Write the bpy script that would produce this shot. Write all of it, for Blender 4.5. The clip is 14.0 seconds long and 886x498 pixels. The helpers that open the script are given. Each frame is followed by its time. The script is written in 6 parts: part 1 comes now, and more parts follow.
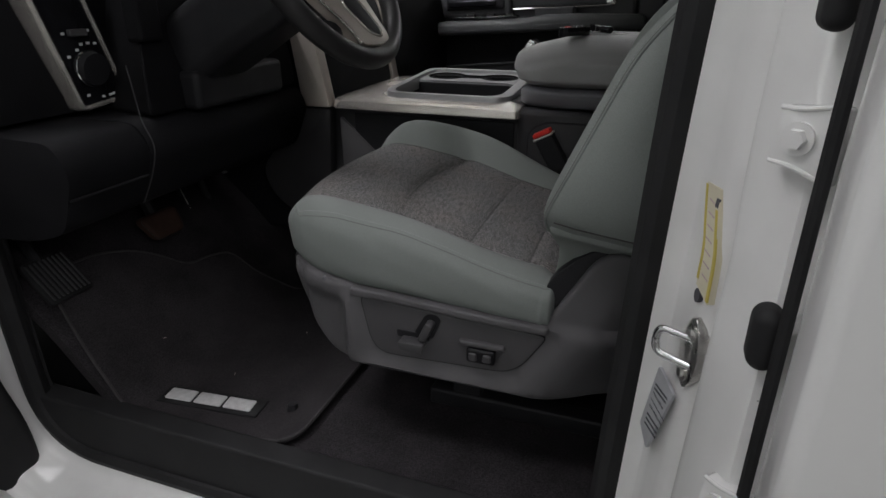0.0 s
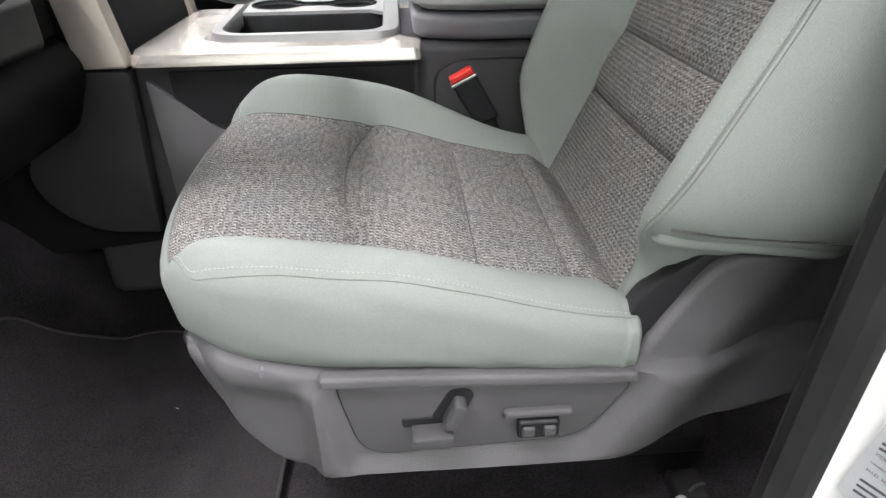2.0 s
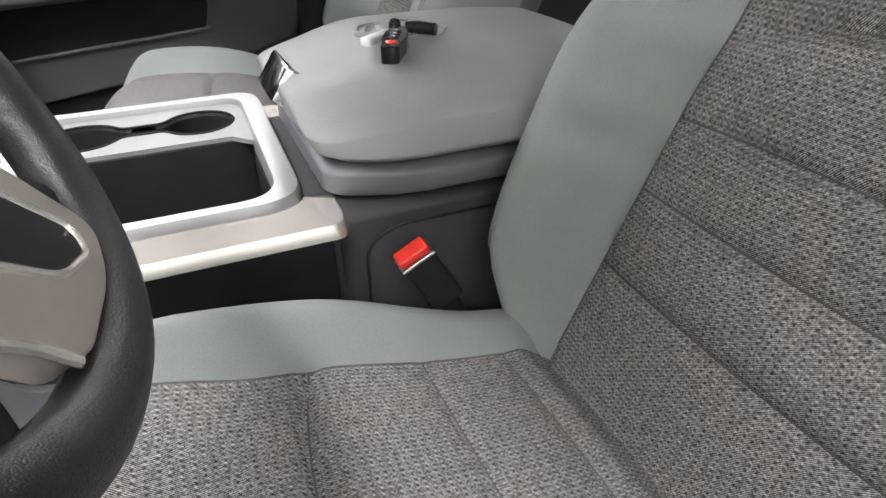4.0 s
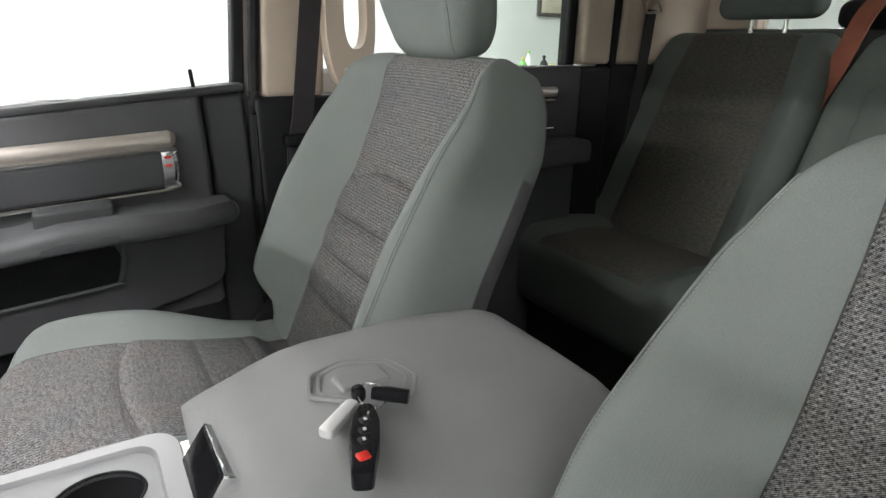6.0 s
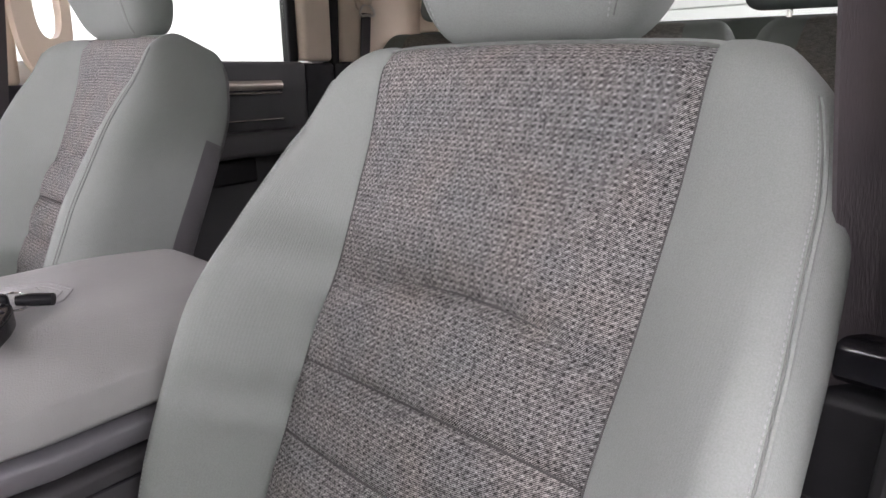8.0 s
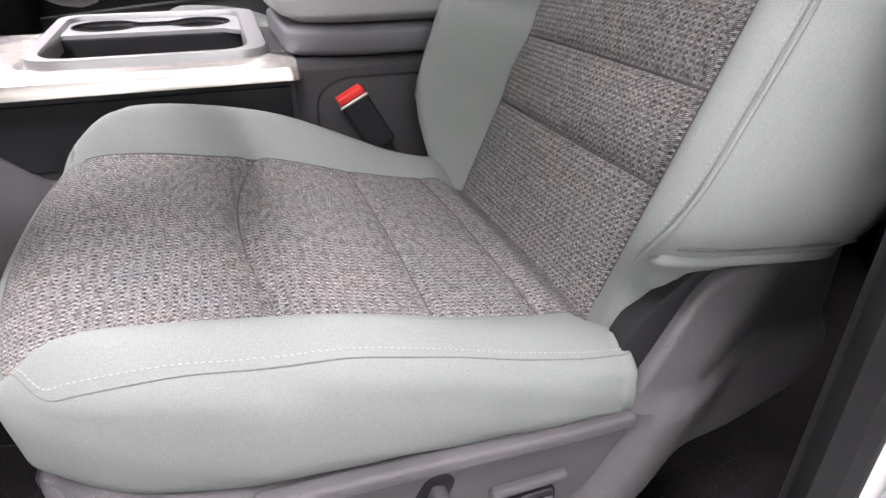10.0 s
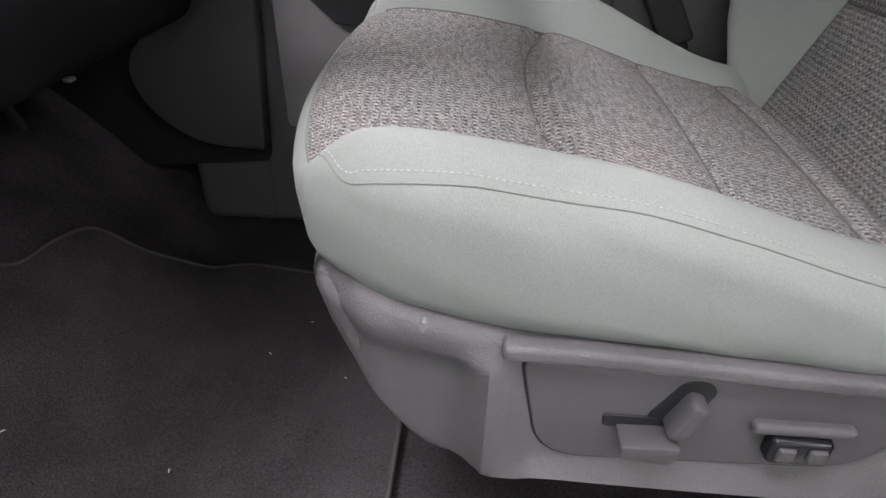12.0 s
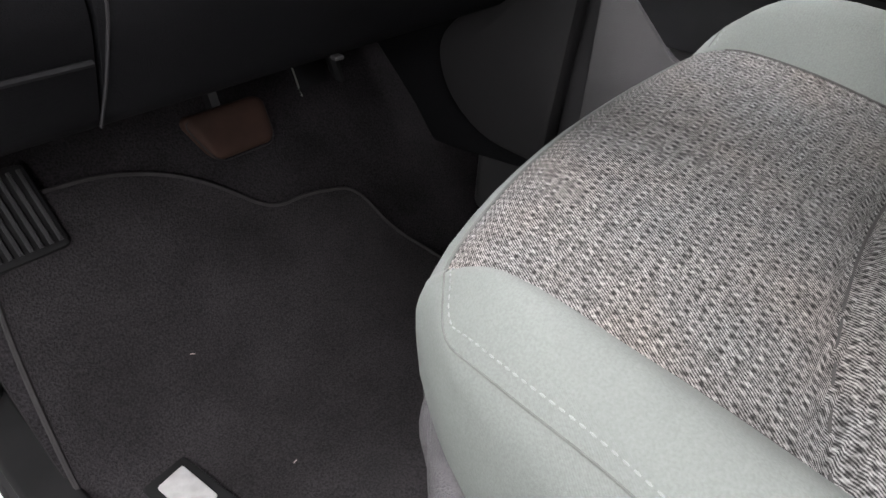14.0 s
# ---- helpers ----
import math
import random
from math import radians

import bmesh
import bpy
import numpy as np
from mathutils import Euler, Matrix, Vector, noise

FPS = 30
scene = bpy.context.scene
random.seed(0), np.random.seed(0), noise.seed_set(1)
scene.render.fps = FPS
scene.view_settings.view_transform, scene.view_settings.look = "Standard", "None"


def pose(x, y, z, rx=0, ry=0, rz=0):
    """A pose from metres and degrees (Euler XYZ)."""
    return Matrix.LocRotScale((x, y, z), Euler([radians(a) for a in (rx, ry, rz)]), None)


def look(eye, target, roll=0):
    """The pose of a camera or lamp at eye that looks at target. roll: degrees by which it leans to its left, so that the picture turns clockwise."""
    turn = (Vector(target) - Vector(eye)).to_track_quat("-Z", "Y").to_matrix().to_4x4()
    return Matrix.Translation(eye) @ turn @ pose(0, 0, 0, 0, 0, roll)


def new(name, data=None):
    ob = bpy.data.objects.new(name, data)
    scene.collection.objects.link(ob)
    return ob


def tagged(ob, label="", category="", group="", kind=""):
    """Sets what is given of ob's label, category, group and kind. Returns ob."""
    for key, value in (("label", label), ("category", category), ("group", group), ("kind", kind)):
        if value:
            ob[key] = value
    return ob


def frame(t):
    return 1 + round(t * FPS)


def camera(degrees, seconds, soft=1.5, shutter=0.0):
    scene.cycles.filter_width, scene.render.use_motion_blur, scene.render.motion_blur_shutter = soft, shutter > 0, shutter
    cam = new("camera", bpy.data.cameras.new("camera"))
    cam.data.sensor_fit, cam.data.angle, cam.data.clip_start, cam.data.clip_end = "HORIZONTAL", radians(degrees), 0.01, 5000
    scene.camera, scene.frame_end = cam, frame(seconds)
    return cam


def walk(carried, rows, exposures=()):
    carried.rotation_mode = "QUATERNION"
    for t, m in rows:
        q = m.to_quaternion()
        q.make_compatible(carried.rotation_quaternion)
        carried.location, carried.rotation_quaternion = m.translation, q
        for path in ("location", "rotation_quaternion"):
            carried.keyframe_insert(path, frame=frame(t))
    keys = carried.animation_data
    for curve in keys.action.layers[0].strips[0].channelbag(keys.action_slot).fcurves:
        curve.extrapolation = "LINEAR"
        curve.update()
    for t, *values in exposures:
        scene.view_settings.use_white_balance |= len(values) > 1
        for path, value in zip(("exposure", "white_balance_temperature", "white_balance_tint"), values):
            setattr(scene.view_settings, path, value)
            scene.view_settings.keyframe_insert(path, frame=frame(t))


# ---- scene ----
cam = camera(72.4, 14.0)
PATH = [
    (0, (0.553, -0.935, 0.657), (-0.066, 0.799, -0.123), -0.1),
    (0.5, (0.46, -0.879, 0.641), (-0.054, 0.863, -0.196), -0.3),
    (1, (0.373, -0.77, 0.611), (0.009, 0.966, -0.314), -0.4),
    (1.5, (0.316, -0.706, 0.62), (0.191, 1.033, -0.36), -0.6),
    (2, (0.25, -0.652, 0.627), (0.361, 1.076, -0.373), -0.9),
    (2.2, (0.231, -0.627, 0.642), (0.406, 1.088, -0.372), -1.2),
    (4.3, (0.157, -0.204, 0.766), (0.889, 1.327, -0.293), -0.2),
    (4.5, (0.163, -0.176, 0.786), (0.928, 1.349, -0.256), 0.0),
    (5, (0.15, -0.078, 0.836), (0.971, 1.502, -0.076), 0.6),
    (5.5, (0.162, -0.019, 0.878), (1.037, 1.605, 0.106), 1.0),
    (6, (0.202, -0.032, 0.908), (1.189, 1.579, 0.252), 0.9),
    (6.5, (0.239, -0.081, 0.918), (1.395, 1.442, 0.33), 0.7),
    (7, (0.265, -0.16, 0.922), (1.569, 1.248, 0.36), 0.5),
    (7.5, (0.273, -0.246, 0.904), (1.699, 1.041, 0.344), 0.3),
    (8, (0.243, -0.31, 0.827), (1.702, 0.931, 0.25), 0.0),
    (8.5, (0.228, -0.366, 0.748), (1.6, 0.956, 0.139), -0.6),
    (9, (0.186, -0.435, 0.679), (1.28, 1.084, -0.025), -0.5),
    (9.2, (0.183, -0.466, 0.658), (1.142, 1.116, -0.102), -0.6),
    (11.3, (0.214, -0.556, 0.534), (0.438, 1.123, -0.528), 1.5),
    (11.5, (0.205, -0.554, 0.532), (0.352, 1.124, -0.543), 1.5),
    (12, (0.14, -0.526, 0.516), (0.057, 1.15, -0.572), 1.8),
    (12.5, (0.109, -0.454, 0.525), (-0.263, 1.141, -0.622), 2.3),
    (13, (0.144, -0.396, 0.509), (-0.491, 1.09, -0.669), 2.9),
    (13.5, (0.165, -0.352, 0.53), (-0.688, 1.004, -0.667), 3.5),
    (14, (0.169, -0.346, 0.527), (-0.809, 0.916, -0.678), 3.9),
]
# seconds, stops, kelvin, tint
EXPOSURES = [(0.0, -1.98, 6400, 12), (0.5, -1.75, 6380, 13), (0.8, -0.6, 6380, 13), (1.1, 0.04, 6380, 12), (2.2, 0.2, 6480, 11), (4.3, 0.12, 6460, 12), (5.0, -0.28, 6460, 8), (6.0, -0.25, 6460, 10), (6.5, -0.25, 6450, 13), (7.2, -0.08, 6450, 18), (8.0, 0.36, 6490, 23), (8.6, 0.43, 6490, 23), (9.2, 0.48, 6490, 22), (11.3, 0.0, 6490, 18), (12.0, -0.06, 6490, 16), (12.5, -0.48, 6480, 14), (13.0, -0.48, 6480, 14), (13.5, -0.24, 6480, 13), (14.0, -0.12, 6480, 13)]
# ceiling lamps: x, y, length, watts, direction
LAMPS = [(0.7, -1.25, 4.0, 100, "x"), (0.1, -4.4, 4.0, 145, "x"), (5.5, -4.0, 5.0, 420, "x"), (-1.25, -0.6, 2.6, 195, "y"), (-8.0, -1.5, 4.0, 1050, "y"), (1.0, 5.0, 8.0, 200, "x"), (1.0, 9.3, 14.0, 840, "x"), (10.0, 2.0, 8.0, 390, "y")]
# white balance and gain follow the phone camera's own settling at the start
walk(cam, [(t, look(eye, target, roll)) for t, eye, target, roll in PATH], EXPOSURES)

# ---- world and lamps ----
world = bpy.data.worlds.new("hall_air")
scene.world = world
world.use_nodes = True
world.node_tree.nodes["Background"].inputs[0].default_value = (0.9, 0.95, 1.0, 1)
world.node_tree.nodes["Background"].inputs[1].default_value = 0.0

GROUND = -0.62           # hall floor; the cab's carpet is z = 0
CEIL = 3.4


def tube_lamp(x, y, length, watts, along="y"):
    data = bpy.data.lights.new("ceiling_lamp", "AREA")
    data.shape, data.energy, data.color = "RECTANGLE", watts, (1.0, 0.975, 0.985)
    data.size, data.size_y = (0.5, length) if along == "y" else (length, 0.5)
    ob = new("ceiling_lamp", data)
    ob.matrix_world = pose(x, y, CEIL - 0.06)
    return tagged(ob, "long white tube lamp hanging under the hall ceiling", "lamp", "ceiling lamps")


for lx, ly, le, lw, al in LAMPS:
    tube_lamp(lx, ly, le, lw, al)


# ---- materials ----
def nodes_of(m):
    m.use_nodes = True
    t = m.node_tree
    return t, t.nodes["Principled BSDF"], (lambda a, b: t.links.new(a, b))


def ramp(t, fac, stops):
    r = t.nodes.new("ShaderNodeValToRGB")
    while len(r.color_ramp.elements) < len(stops):
        r.color_ramp.elements.new(0.5)
    for e, (p, c) in zip(r.color_ramp.elements, stops):
        e.position, e.color = p, (*c, 1)
    t.links.new(fac, r.inputs[0])
    return r.outputs[0]


def shade(c, k):
    return tuple(min(1.0, v * k) for v in c)


def mat(name, col, rough=0.5, metal=0.0, var=0.2, vscale=9.0, bump=0.0, bscale=500.0, grain="noise", coat=0.0, stretch=None, speck=0.0, spec=0.3):
    """A surface with broad wear (var at vscale per metre), fine grain (bump at bscale per metre) and a touch of uneven gloss."""
    m = bpy.data.materials.new(name)
    t, p, li = nodes_of(m)
    co = t.nodes.new("ShaderNodeTexCoord").outputs["Object"]
    if stretch:
        mp = t.nodes.new("ShaderNodeMapping")
        mp.inputs["Scale"].default_value = stretch
        li(co, mp.inputs[0])
        co = mp.outputs[0]
    n = t.nodes.new("ShaderNodeTexNoise")
    n.inputs["Scale"].default_value, n.inputs["Detail"].default_value = vscale, 5
    li(co, n.inputs["Vector"])
    c = ramp(t, n.outputs[0], [(0.3, shade(col, 1 - var)), (0.7, shade(col, 1 + var))])
    if speck:
        s = t.nodes.new("ShaderNodeTexNoise")
        s.inputs["Scale"].default_value, s.inputs["Detail"].default_value = bscale, 2
        li(co, s.inputs["Vector"])
        mx = t.nodes.new("ShaderNodeMix")
        mx.data_type, mx.blend_type = "RGBA", "OVERLAY"
        mx.inputs[0].default_value = speck
        li(c, mx.inputs[6])
        li(ramp(t, s.outputs[0], [(0.3, (0.1, 0.1, 0.1)), (0.7, (0.9, 0.9, 0.9))]), mx.inputs[7])
        c = mx.outputs[2]
    li(c, p.inputs["Base Color"])
    p.inputs["Metallic"].default_value = metal
    p.inputs["Specular IOR Level"].default_value = spec
    rg = t.nodes.new("ShaderNodeMapRange")
    rg.inputs[3].default_value, rg.inputs[4].default_value = max(0.02, rough * 0.85), min(1, rough * 1.15)
    li(n.outputs[0], rg.inputs[0])
    li(rg.outputs[0], p.inputs["Roughness"])
    if coat:
        p.inputs["Coat Weight"].default_value, p.inputs["Coat Roughness"].default_value = coat, 0.04
    if bump:
        if grain == "leather":
            g = t.nodes.new("ShaderNodeTexVoronoi")
            g.feature = "DISTANCE_TO_EDGE"
            g.inputs["Scale"].default_value = bscale
            ns = t.nodes.new("ShaderNodeTexNoise")
            ns.inputs["Scale"].default_value = bscale * 0.6
            li(co, ns.inputs["Vector"])
            ad = t.nodes.new("ShaderNodeMix")
            ad.data_type = "VECTOR"
            ad.inputs[0].default_value = 0.004
            li(co, ad.inputs[4])
            li(ns.outputs[1], ad.inputs[5])
            li(ad.outputs[1], g.inputs["Vector"])
            h = ramp(t, g.outputs[0], [(0.0, (0, 0, 0)), (0.25, (1, 1, 1))])
        else:
            g = t.nodes.new("ShaderNodeTexNoise")
            g.inputs["Scale"].default_value, g.inputs["Detail"].default_value = bscale, 3
            li(co, g.inputs["Vector"])
            h = g.outputs[0]
        b = t.nodes.new("ShaderNodeBump")
        b.inputs["Strength"].default_value, b.inputs["Distance"].default_value = bump, 0.6 / bscale
        li(h, b.inputs["Height"])
        li(b.outputs[0], p.inputs["Normal"])
    return m


def math_node(t, op, a, b=None, c=None):
    n = t.nodes.new("ShaderNodeMath")
    n.operation = op
    for i, v in enumerate((a, b, c)):
        if v is None:
            continue
        if isinstance(v, (int, float)):
            n.inputs[i].default_value = v
        else:
            t.links.new(v, n.inputs[i])
    return n.outputs[0]


def woven(name, light, mid, dark, dots=0.97, twill=600.0):
    """Seat cloth: a fine slanting twill crossed by staggered rows of short dark stitches; the mesh carries its weave coordinates in metres."""
    m = bpy.data.materials.new(name)
    t, p, li = nodes_of(m)
    uv = t.nodes.new("ShaderNodeUVMap")
    sep = t.nodes.new("ShaderNodeSeparateXYZ")
    wob = t.nodes.new("ShaderNodeTexNoise")
    wob.inputs["Scale"].default_value = 210.0
    li(uv.outputs[0], wob.inputs["Vector"])
    mixv = t.nodes.new("ShaderNodeMix")
    mixv.data_type = "VECTOR"
    mixv.inputs[0].default_value = 0.0005
    li(uv.outputs[0], mixv.inputs[4])
    li(wob.outputs[1], mixv.inputs[5])
    li(mixv.outputs[1], sep.inputs[0])
    u, v = sep.outputs[0], sep.outputs[1]
    col = math_node(t, "MULTIPLY", u, 1 / 0.0054)
    row = math_node(t, "ADD", math_node(t, "MULTIPLY", v, 1 / 0.0068), math_node(t, "MULTIPLY", math_node(t, "SINE", math_node(t, "MULTIPLY", math_node(t, "FLOOR", col), 2.4)), 0.10))
    fx = math_node(t, "SUBTRACT", math_node(t, "FRACT", col), 0.5)
    fy = math_node(t, "SUBTRACT", math_node(t, "FRACT", row), 0.5)

    def blob(ax_, ay, cx, tilt):
        """Soft oval spots, one in each cell of the weave, moved aside by cx of a cell."""
        xx = fx if cx == 0 else math_node(t, "SUBTRACT", math_node(t, "FRACT", math_node(t, "ADD", col, cx)), 0.5)
        lean = math_node(t, "ADD", xx, math_node(t, "MULTIPLY", fy, tilt))
        d = math_node(t, "ADD", math_node(t, "POWER", math_node(t, "DIVIDE", lean, ax_), 2.0), math_node(t, "POWER", math_node(t, "DIVIDE", fy, ay), 2.0))
        return math_node(t, "SUBTRACT", 1.0, math_node(t, "SMOOTH_MIN", d, 1.0, 0.5))

    dot = blob(0.33, 0.25, 0, 0.25)
    knot = blob(0.19, 0.27, 0.5, 0.5)
    nz = t.nodes.new("ShaderNodeTexNoise")
    nz.inputs["Scale"].default_value, nz.inputs["Detail"].default_value = 120.0, 5
    li(uv.outputs[0], nz.inputs["Vector"])
    patch = ramp(t, nz.outputs[0], [(0.36, (0.5, 0.5, 0.5)), (0.58, (0.95, 0.95, 0.95))])
    slant = math_node(t, "MULTIPLY", math_node(t, "ADD", math_node(t, "MULTIPLY", u, twill), math_node(t, "MULTIPLY", v, twill * 0.8)), 1.0)
    tw = math_node(t, "ABSOLUTE", math_node(t, "SUBTRACT", math_node(t, "FRACT", slant), 0.5))
    fine = t.nodes.new("ShaderNodeTexNoise")
    fine.inputs["Scale"].default_value, fine.inputs["Detail"].default_value = 520.0, 4
    li(uv.outputs[0], fine.inputs["Vector"])
    lev = math_node(t, "ADD", math_node(t, "ADD", math_node(t, "MULTIPLY", tw, 0.95), 0.08), math_node(t, "MULTIPLY", math_node(t, "SUBTRACT", fine.outputs[0], 0.5), 0.8))
    base = ramp(t, lev, [(0.05, dark), (0.28, mid), (0.62, light)])
    mx = t.nodes.new("ShaderNodeMix")
    mx.data_type = "RGBA"
    li(math_node(t, "MULTIPLY", math_node(t, "MULTIPLY", dot, patch), dots), mx.inputs[0])
    li(base, mx.inputs[6])
    mx.inputs[7].default_value = (*shade(dark, 1.4), 1)
    mk = t.nodes.new("ShaderNodeMix")
    mk.data_type = "RGBA"
    li(math_node(t, "MULTIPLY", math_node(t, "MULTIPLY", knot, patch), dots * 0.62), mk.inputs[0])
    li(mx.outputs[2], mk.inputs[6])
    mk.inputs[7].default_value = (*shade(light, 1.15), 1)
    mx = mk
    big = t.nodes.new("ShaderNodeTexNoise")
    big.inputs["Scale"].default_value = 14.0
    li(uv.outputs[0], big.inputs["Vector"])
    mb = t.nodes.new("ShaderNodeMix")
    mb.data_type, mb.blend_type = "RGBA", "MULTIPLY"
    mb.inputs[0].default_value = 1.0
    li(mx.outputs[2], mb.inputs[6])
    li(ramp(t, big.outputs[0], [(0.32, (0.86, 0.89, 0.905)), (0.5, (0.93, 0.93, 0.93)), (0.68, (1.0, 0.96, 0.93))]), mb.inputs[7])
    slub = t.nodes.new("ShaderNodeTexNoise")
    slub.inputs["Scale"].default_value, slub.inputs["Detail"].default_value = 130.0, 3
    st_ = t.nodes.new("ShaderNodeMapping")
    st_.inputs["Scale"].default_value = (0.6, 1.6, 1.0)
    li(uv.outputs[0], st_.inputs[0])
    li(st_.outputs[0], slub.inputs["Vector"])
    ms = t.nodes.new("ShaderNodeMix")
    ms.data_type, ms.blend_type = "RGBA", "MULTIPLY"
    ms.inputs[0].default_value = 1.0
    li(mb.outputs[2], ms.inputs[6])
    li(ramp(t, slub.outputs[0], [(0.34, (0.60, 0.60, 0.60)), (0.60, (1.0, 1.0, 1.0))]), ms.inputs[7])
    li(ms.outputs[2], p.inputs["Base Color"])
    p.inputs["Roughness"].default_value = 0.92
    p.inputs["Specular IOR Level"].default_value = 0.15
    h = math_node(t, "SUBTRACT", math_node(t, "MULTIPLY", tw, 0.5), math_node(t, "MULTIPLY", dot, 0.5))
    b = t.nodes.new("ShaderNodeBump")
    b.inputs["Strength"].default_value, b.inputs["Distance"].default_value = 0.25, 0.0008
    li(h, b.inputs["Height"])
    li(b.outputs[0], p.inputs["Normal"])
    return m


M_WEAVE = woven("woven_grey_cloth", (0.55, 0.537, 0.528), (0.145, 0.141, 0.139), (0.017, 0.0167, 0.017))
# the woven seat cloth again, darkened to carry the rear bench's shade
M_SHADEWEAVE = woven("woven_cloth_shaded", (0.22, 0.215, 0.19), (0.12, 0.115, 0.10), (0.045, 0.042, 0.038), dots=0.4)
def ribbed(m, pitch=0.0017, depth=0.0004):
    """Adds the fine parallel ribs of knitted seat cloth to a surface."""
    t, p, li = nodes_of(m)
    sep = t.nodes.new("ShaderNodeSeparateXYZ")
    li(t.nodes.new("ShaderNodeUVMap").outputs[0], sep.inputs[0])
    h = math_node(t, "SINE", math_node(t, "MULTIPLY", sep.outputs[0], 2 * math.pi / pitch))
    b = t.nodes.new("ShaderNodeBump")
    b.inputs["Strength"].default_value, b.inputs["Distance"].default_value = 0.14, depth
    li(h, b.inputs["Height"])
    old = p.inputs["Normal"].links[0].from_socket
    li(old, b.inputs["Normal"])
    li(b.outputs[0], p.inputs["Normal"])
    return m


M_CLOTH = mat("grey_green_cloth", (0.222, 0.241, 0.231), 0.78, var=0.05, vscale=7, bump=0.25, bscale=900, speck=0.10, spec=0.3)
ribbed(M_CLOTH)
# smooth seat cloth with the shade of the cab's rear in its colour
M_SHADECLOTH = mat("grey_cloth_shaded", (0.108, 0.123, 0.111), 0.8, var=0.08, vscale=7, bump=0.2, bscale=900, speck=0.1, spec=0.25)
M_STITCH = mat("grey_thread", (0.31, 0.33, 0.32), 0.85, var=0.1, vscale=200)
M_DARKTHREAD = mat("dark_thread", (0.16, 0.168, 0.16), 0.85, var=0.1, vscale=200)
# dark grey that paints the shadow lying in the seams
M_SEAMSHADE = mat("seam_shadow_grey", (0.085, 0.083, 0.082), 0.9, var=0.1, vscale=100)
M_LEATHER = mat("worn_black_wheel_leather", (0.022, 0.021, 0.022), 0.36, var=0.25, vscale=25, bump=0.18, bscale=500, grain="leather", spec=0.45)
M_SHIELD = mat("grained_charcoal_plastic", (0.106, 0.103, 0.108), 0.40, var=0.12, vscale=11, bump=0.35, bscale=520, grain="leather")
M_PANEL = mat("grained_grey_panel", (0.092, 0.089, 0.094), 0.46, var=0.1, vscale=13, bump=0.3, bscale=620, grain="leather")
M_SWITCH = mat("smooth_grey_plastic", (0.066, 0.065, 0.068), 0.42, var=0.08, vscale=60)
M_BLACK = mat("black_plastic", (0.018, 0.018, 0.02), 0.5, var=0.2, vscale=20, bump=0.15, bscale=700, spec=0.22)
M_GLOSSBLACK = mat("glossy_black_plastic", (0.012, 0.012, 0.014), 0.12, var=0.2, vscale=30)
M_DASH = mat("dark_dash_skin", (0.0097, 0.0097, 0.0110), 0.68, var=0.15, vscale=9, bump=0.3, bscale=600, grain="leather", spec=0.10)
M_RUBBER = mat("black_rubber", (0.02, 0.02, 0.021), 0.65, var=0.25, vscale=15, spec=0.22)
M_CARPET = mat("dark_carpet", (0.029, 0.0265, 0.029), 0.95, var=0.28, vscale=14, bump=1.0, bscale=420, speck=0.55, spec=0.1)
M_MAT = mat("grey_brown_floor_mat_pile", (0.037, 0.034, 0.0365), 0.95, var=0.25, vscale=12, bump=1.0, bscale=500, speck=0.5, spec=0.1)
M_SILVER = mat("brushed_silver_paint", (0.86, 0.815, 0.765), 0.26, metal=0.75, var=0.02, vscale=3)
M_SATIN = mat("satin_champagne_paint", (0.55, 0.50, 0.45), 0.38, metal=0.6, var=0.05, vscale=25)
M_TAG = mat("pale_brushed_tag", (0.78, 0.78, 0.77), 0.35, metal=0.25, var=0.04, vscale=60)
M_CHROME = mat("chrome", (0.82, 0.82, 0.83), 0.08, metal=1.0, var=0.03, vscale=20)
M_STEEL = mat("zinc_steel", (0.6, 0.59, 0.57), 0.28, metal=1.0, var=0.15, vscale=60)
M_LID = mat("soft_grey_vinyl", (0.28, 0.282, 0.28), 0.36, var=0.06, vscale=8, bump=0.25, bscale=430, grain="leather")
M_LIDBASE = mat("smooth_lavender_grey_plastic", (0.165, 0.164, 0.178), 0.45, var=0.06, vscale=10, bump=0.1, bscale=600)
M_CONS = mat("charcoal_console_plastic", (0.043, 0.042, 0.045), 0.55, var=0.1, vscale=12, bump=0.25, bscale=560, grain="leather")
M_STACK = mat("near_black_stack_plastic", (0.032, 0.031, 0.033), 0.58, var=0.1, vscale=12, bump=0.25, bscale=560, grain="leather", spec=0.2)
M_TRAY = mat("satin_silver_tray", (0.40, 0.40, 0.405), 0.30, metal=0.6, var=0.0, vscale=2)
M_BINDING = mat("grey_mat_binding", (0.045, 0.042, 0.044), 0.9, var=0.2, vscale=60, bump=0.5, bscale=700)
M_SEALER = mat("yellow_label_print", (0.56, 0.46, 0.11), 0.5)
M_PAPER = mat("worn_label_paper", (0.66, 0.62, 0.60), 0.5, var=0.08, vscale=60)
M_FAINTINK = mat("faded_pink_print", (0.50, 0.40, 0.39), 0.6)
M_DECK = mat("grey_tray_plastic", (0.25, 0.253, 0.257), 0.42, metal=0.1, var=0.05, vscale=20)
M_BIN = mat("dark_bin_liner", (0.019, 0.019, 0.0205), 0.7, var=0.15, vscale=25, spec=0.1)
M_DOOR = mat("door_charcoal_vinyl", (0.085, 0.085, 0.09), 0.5, var=0.08, vscale=9, bump=0.25, bscale=520, grain="leather")
M_DOORTOP = mat("door_dark_upper_vinyl", (0.06, 0.061, 0.064), 0.52, var=0.08, vscale=9, bump=0.25, bscale=520, grain="leather")
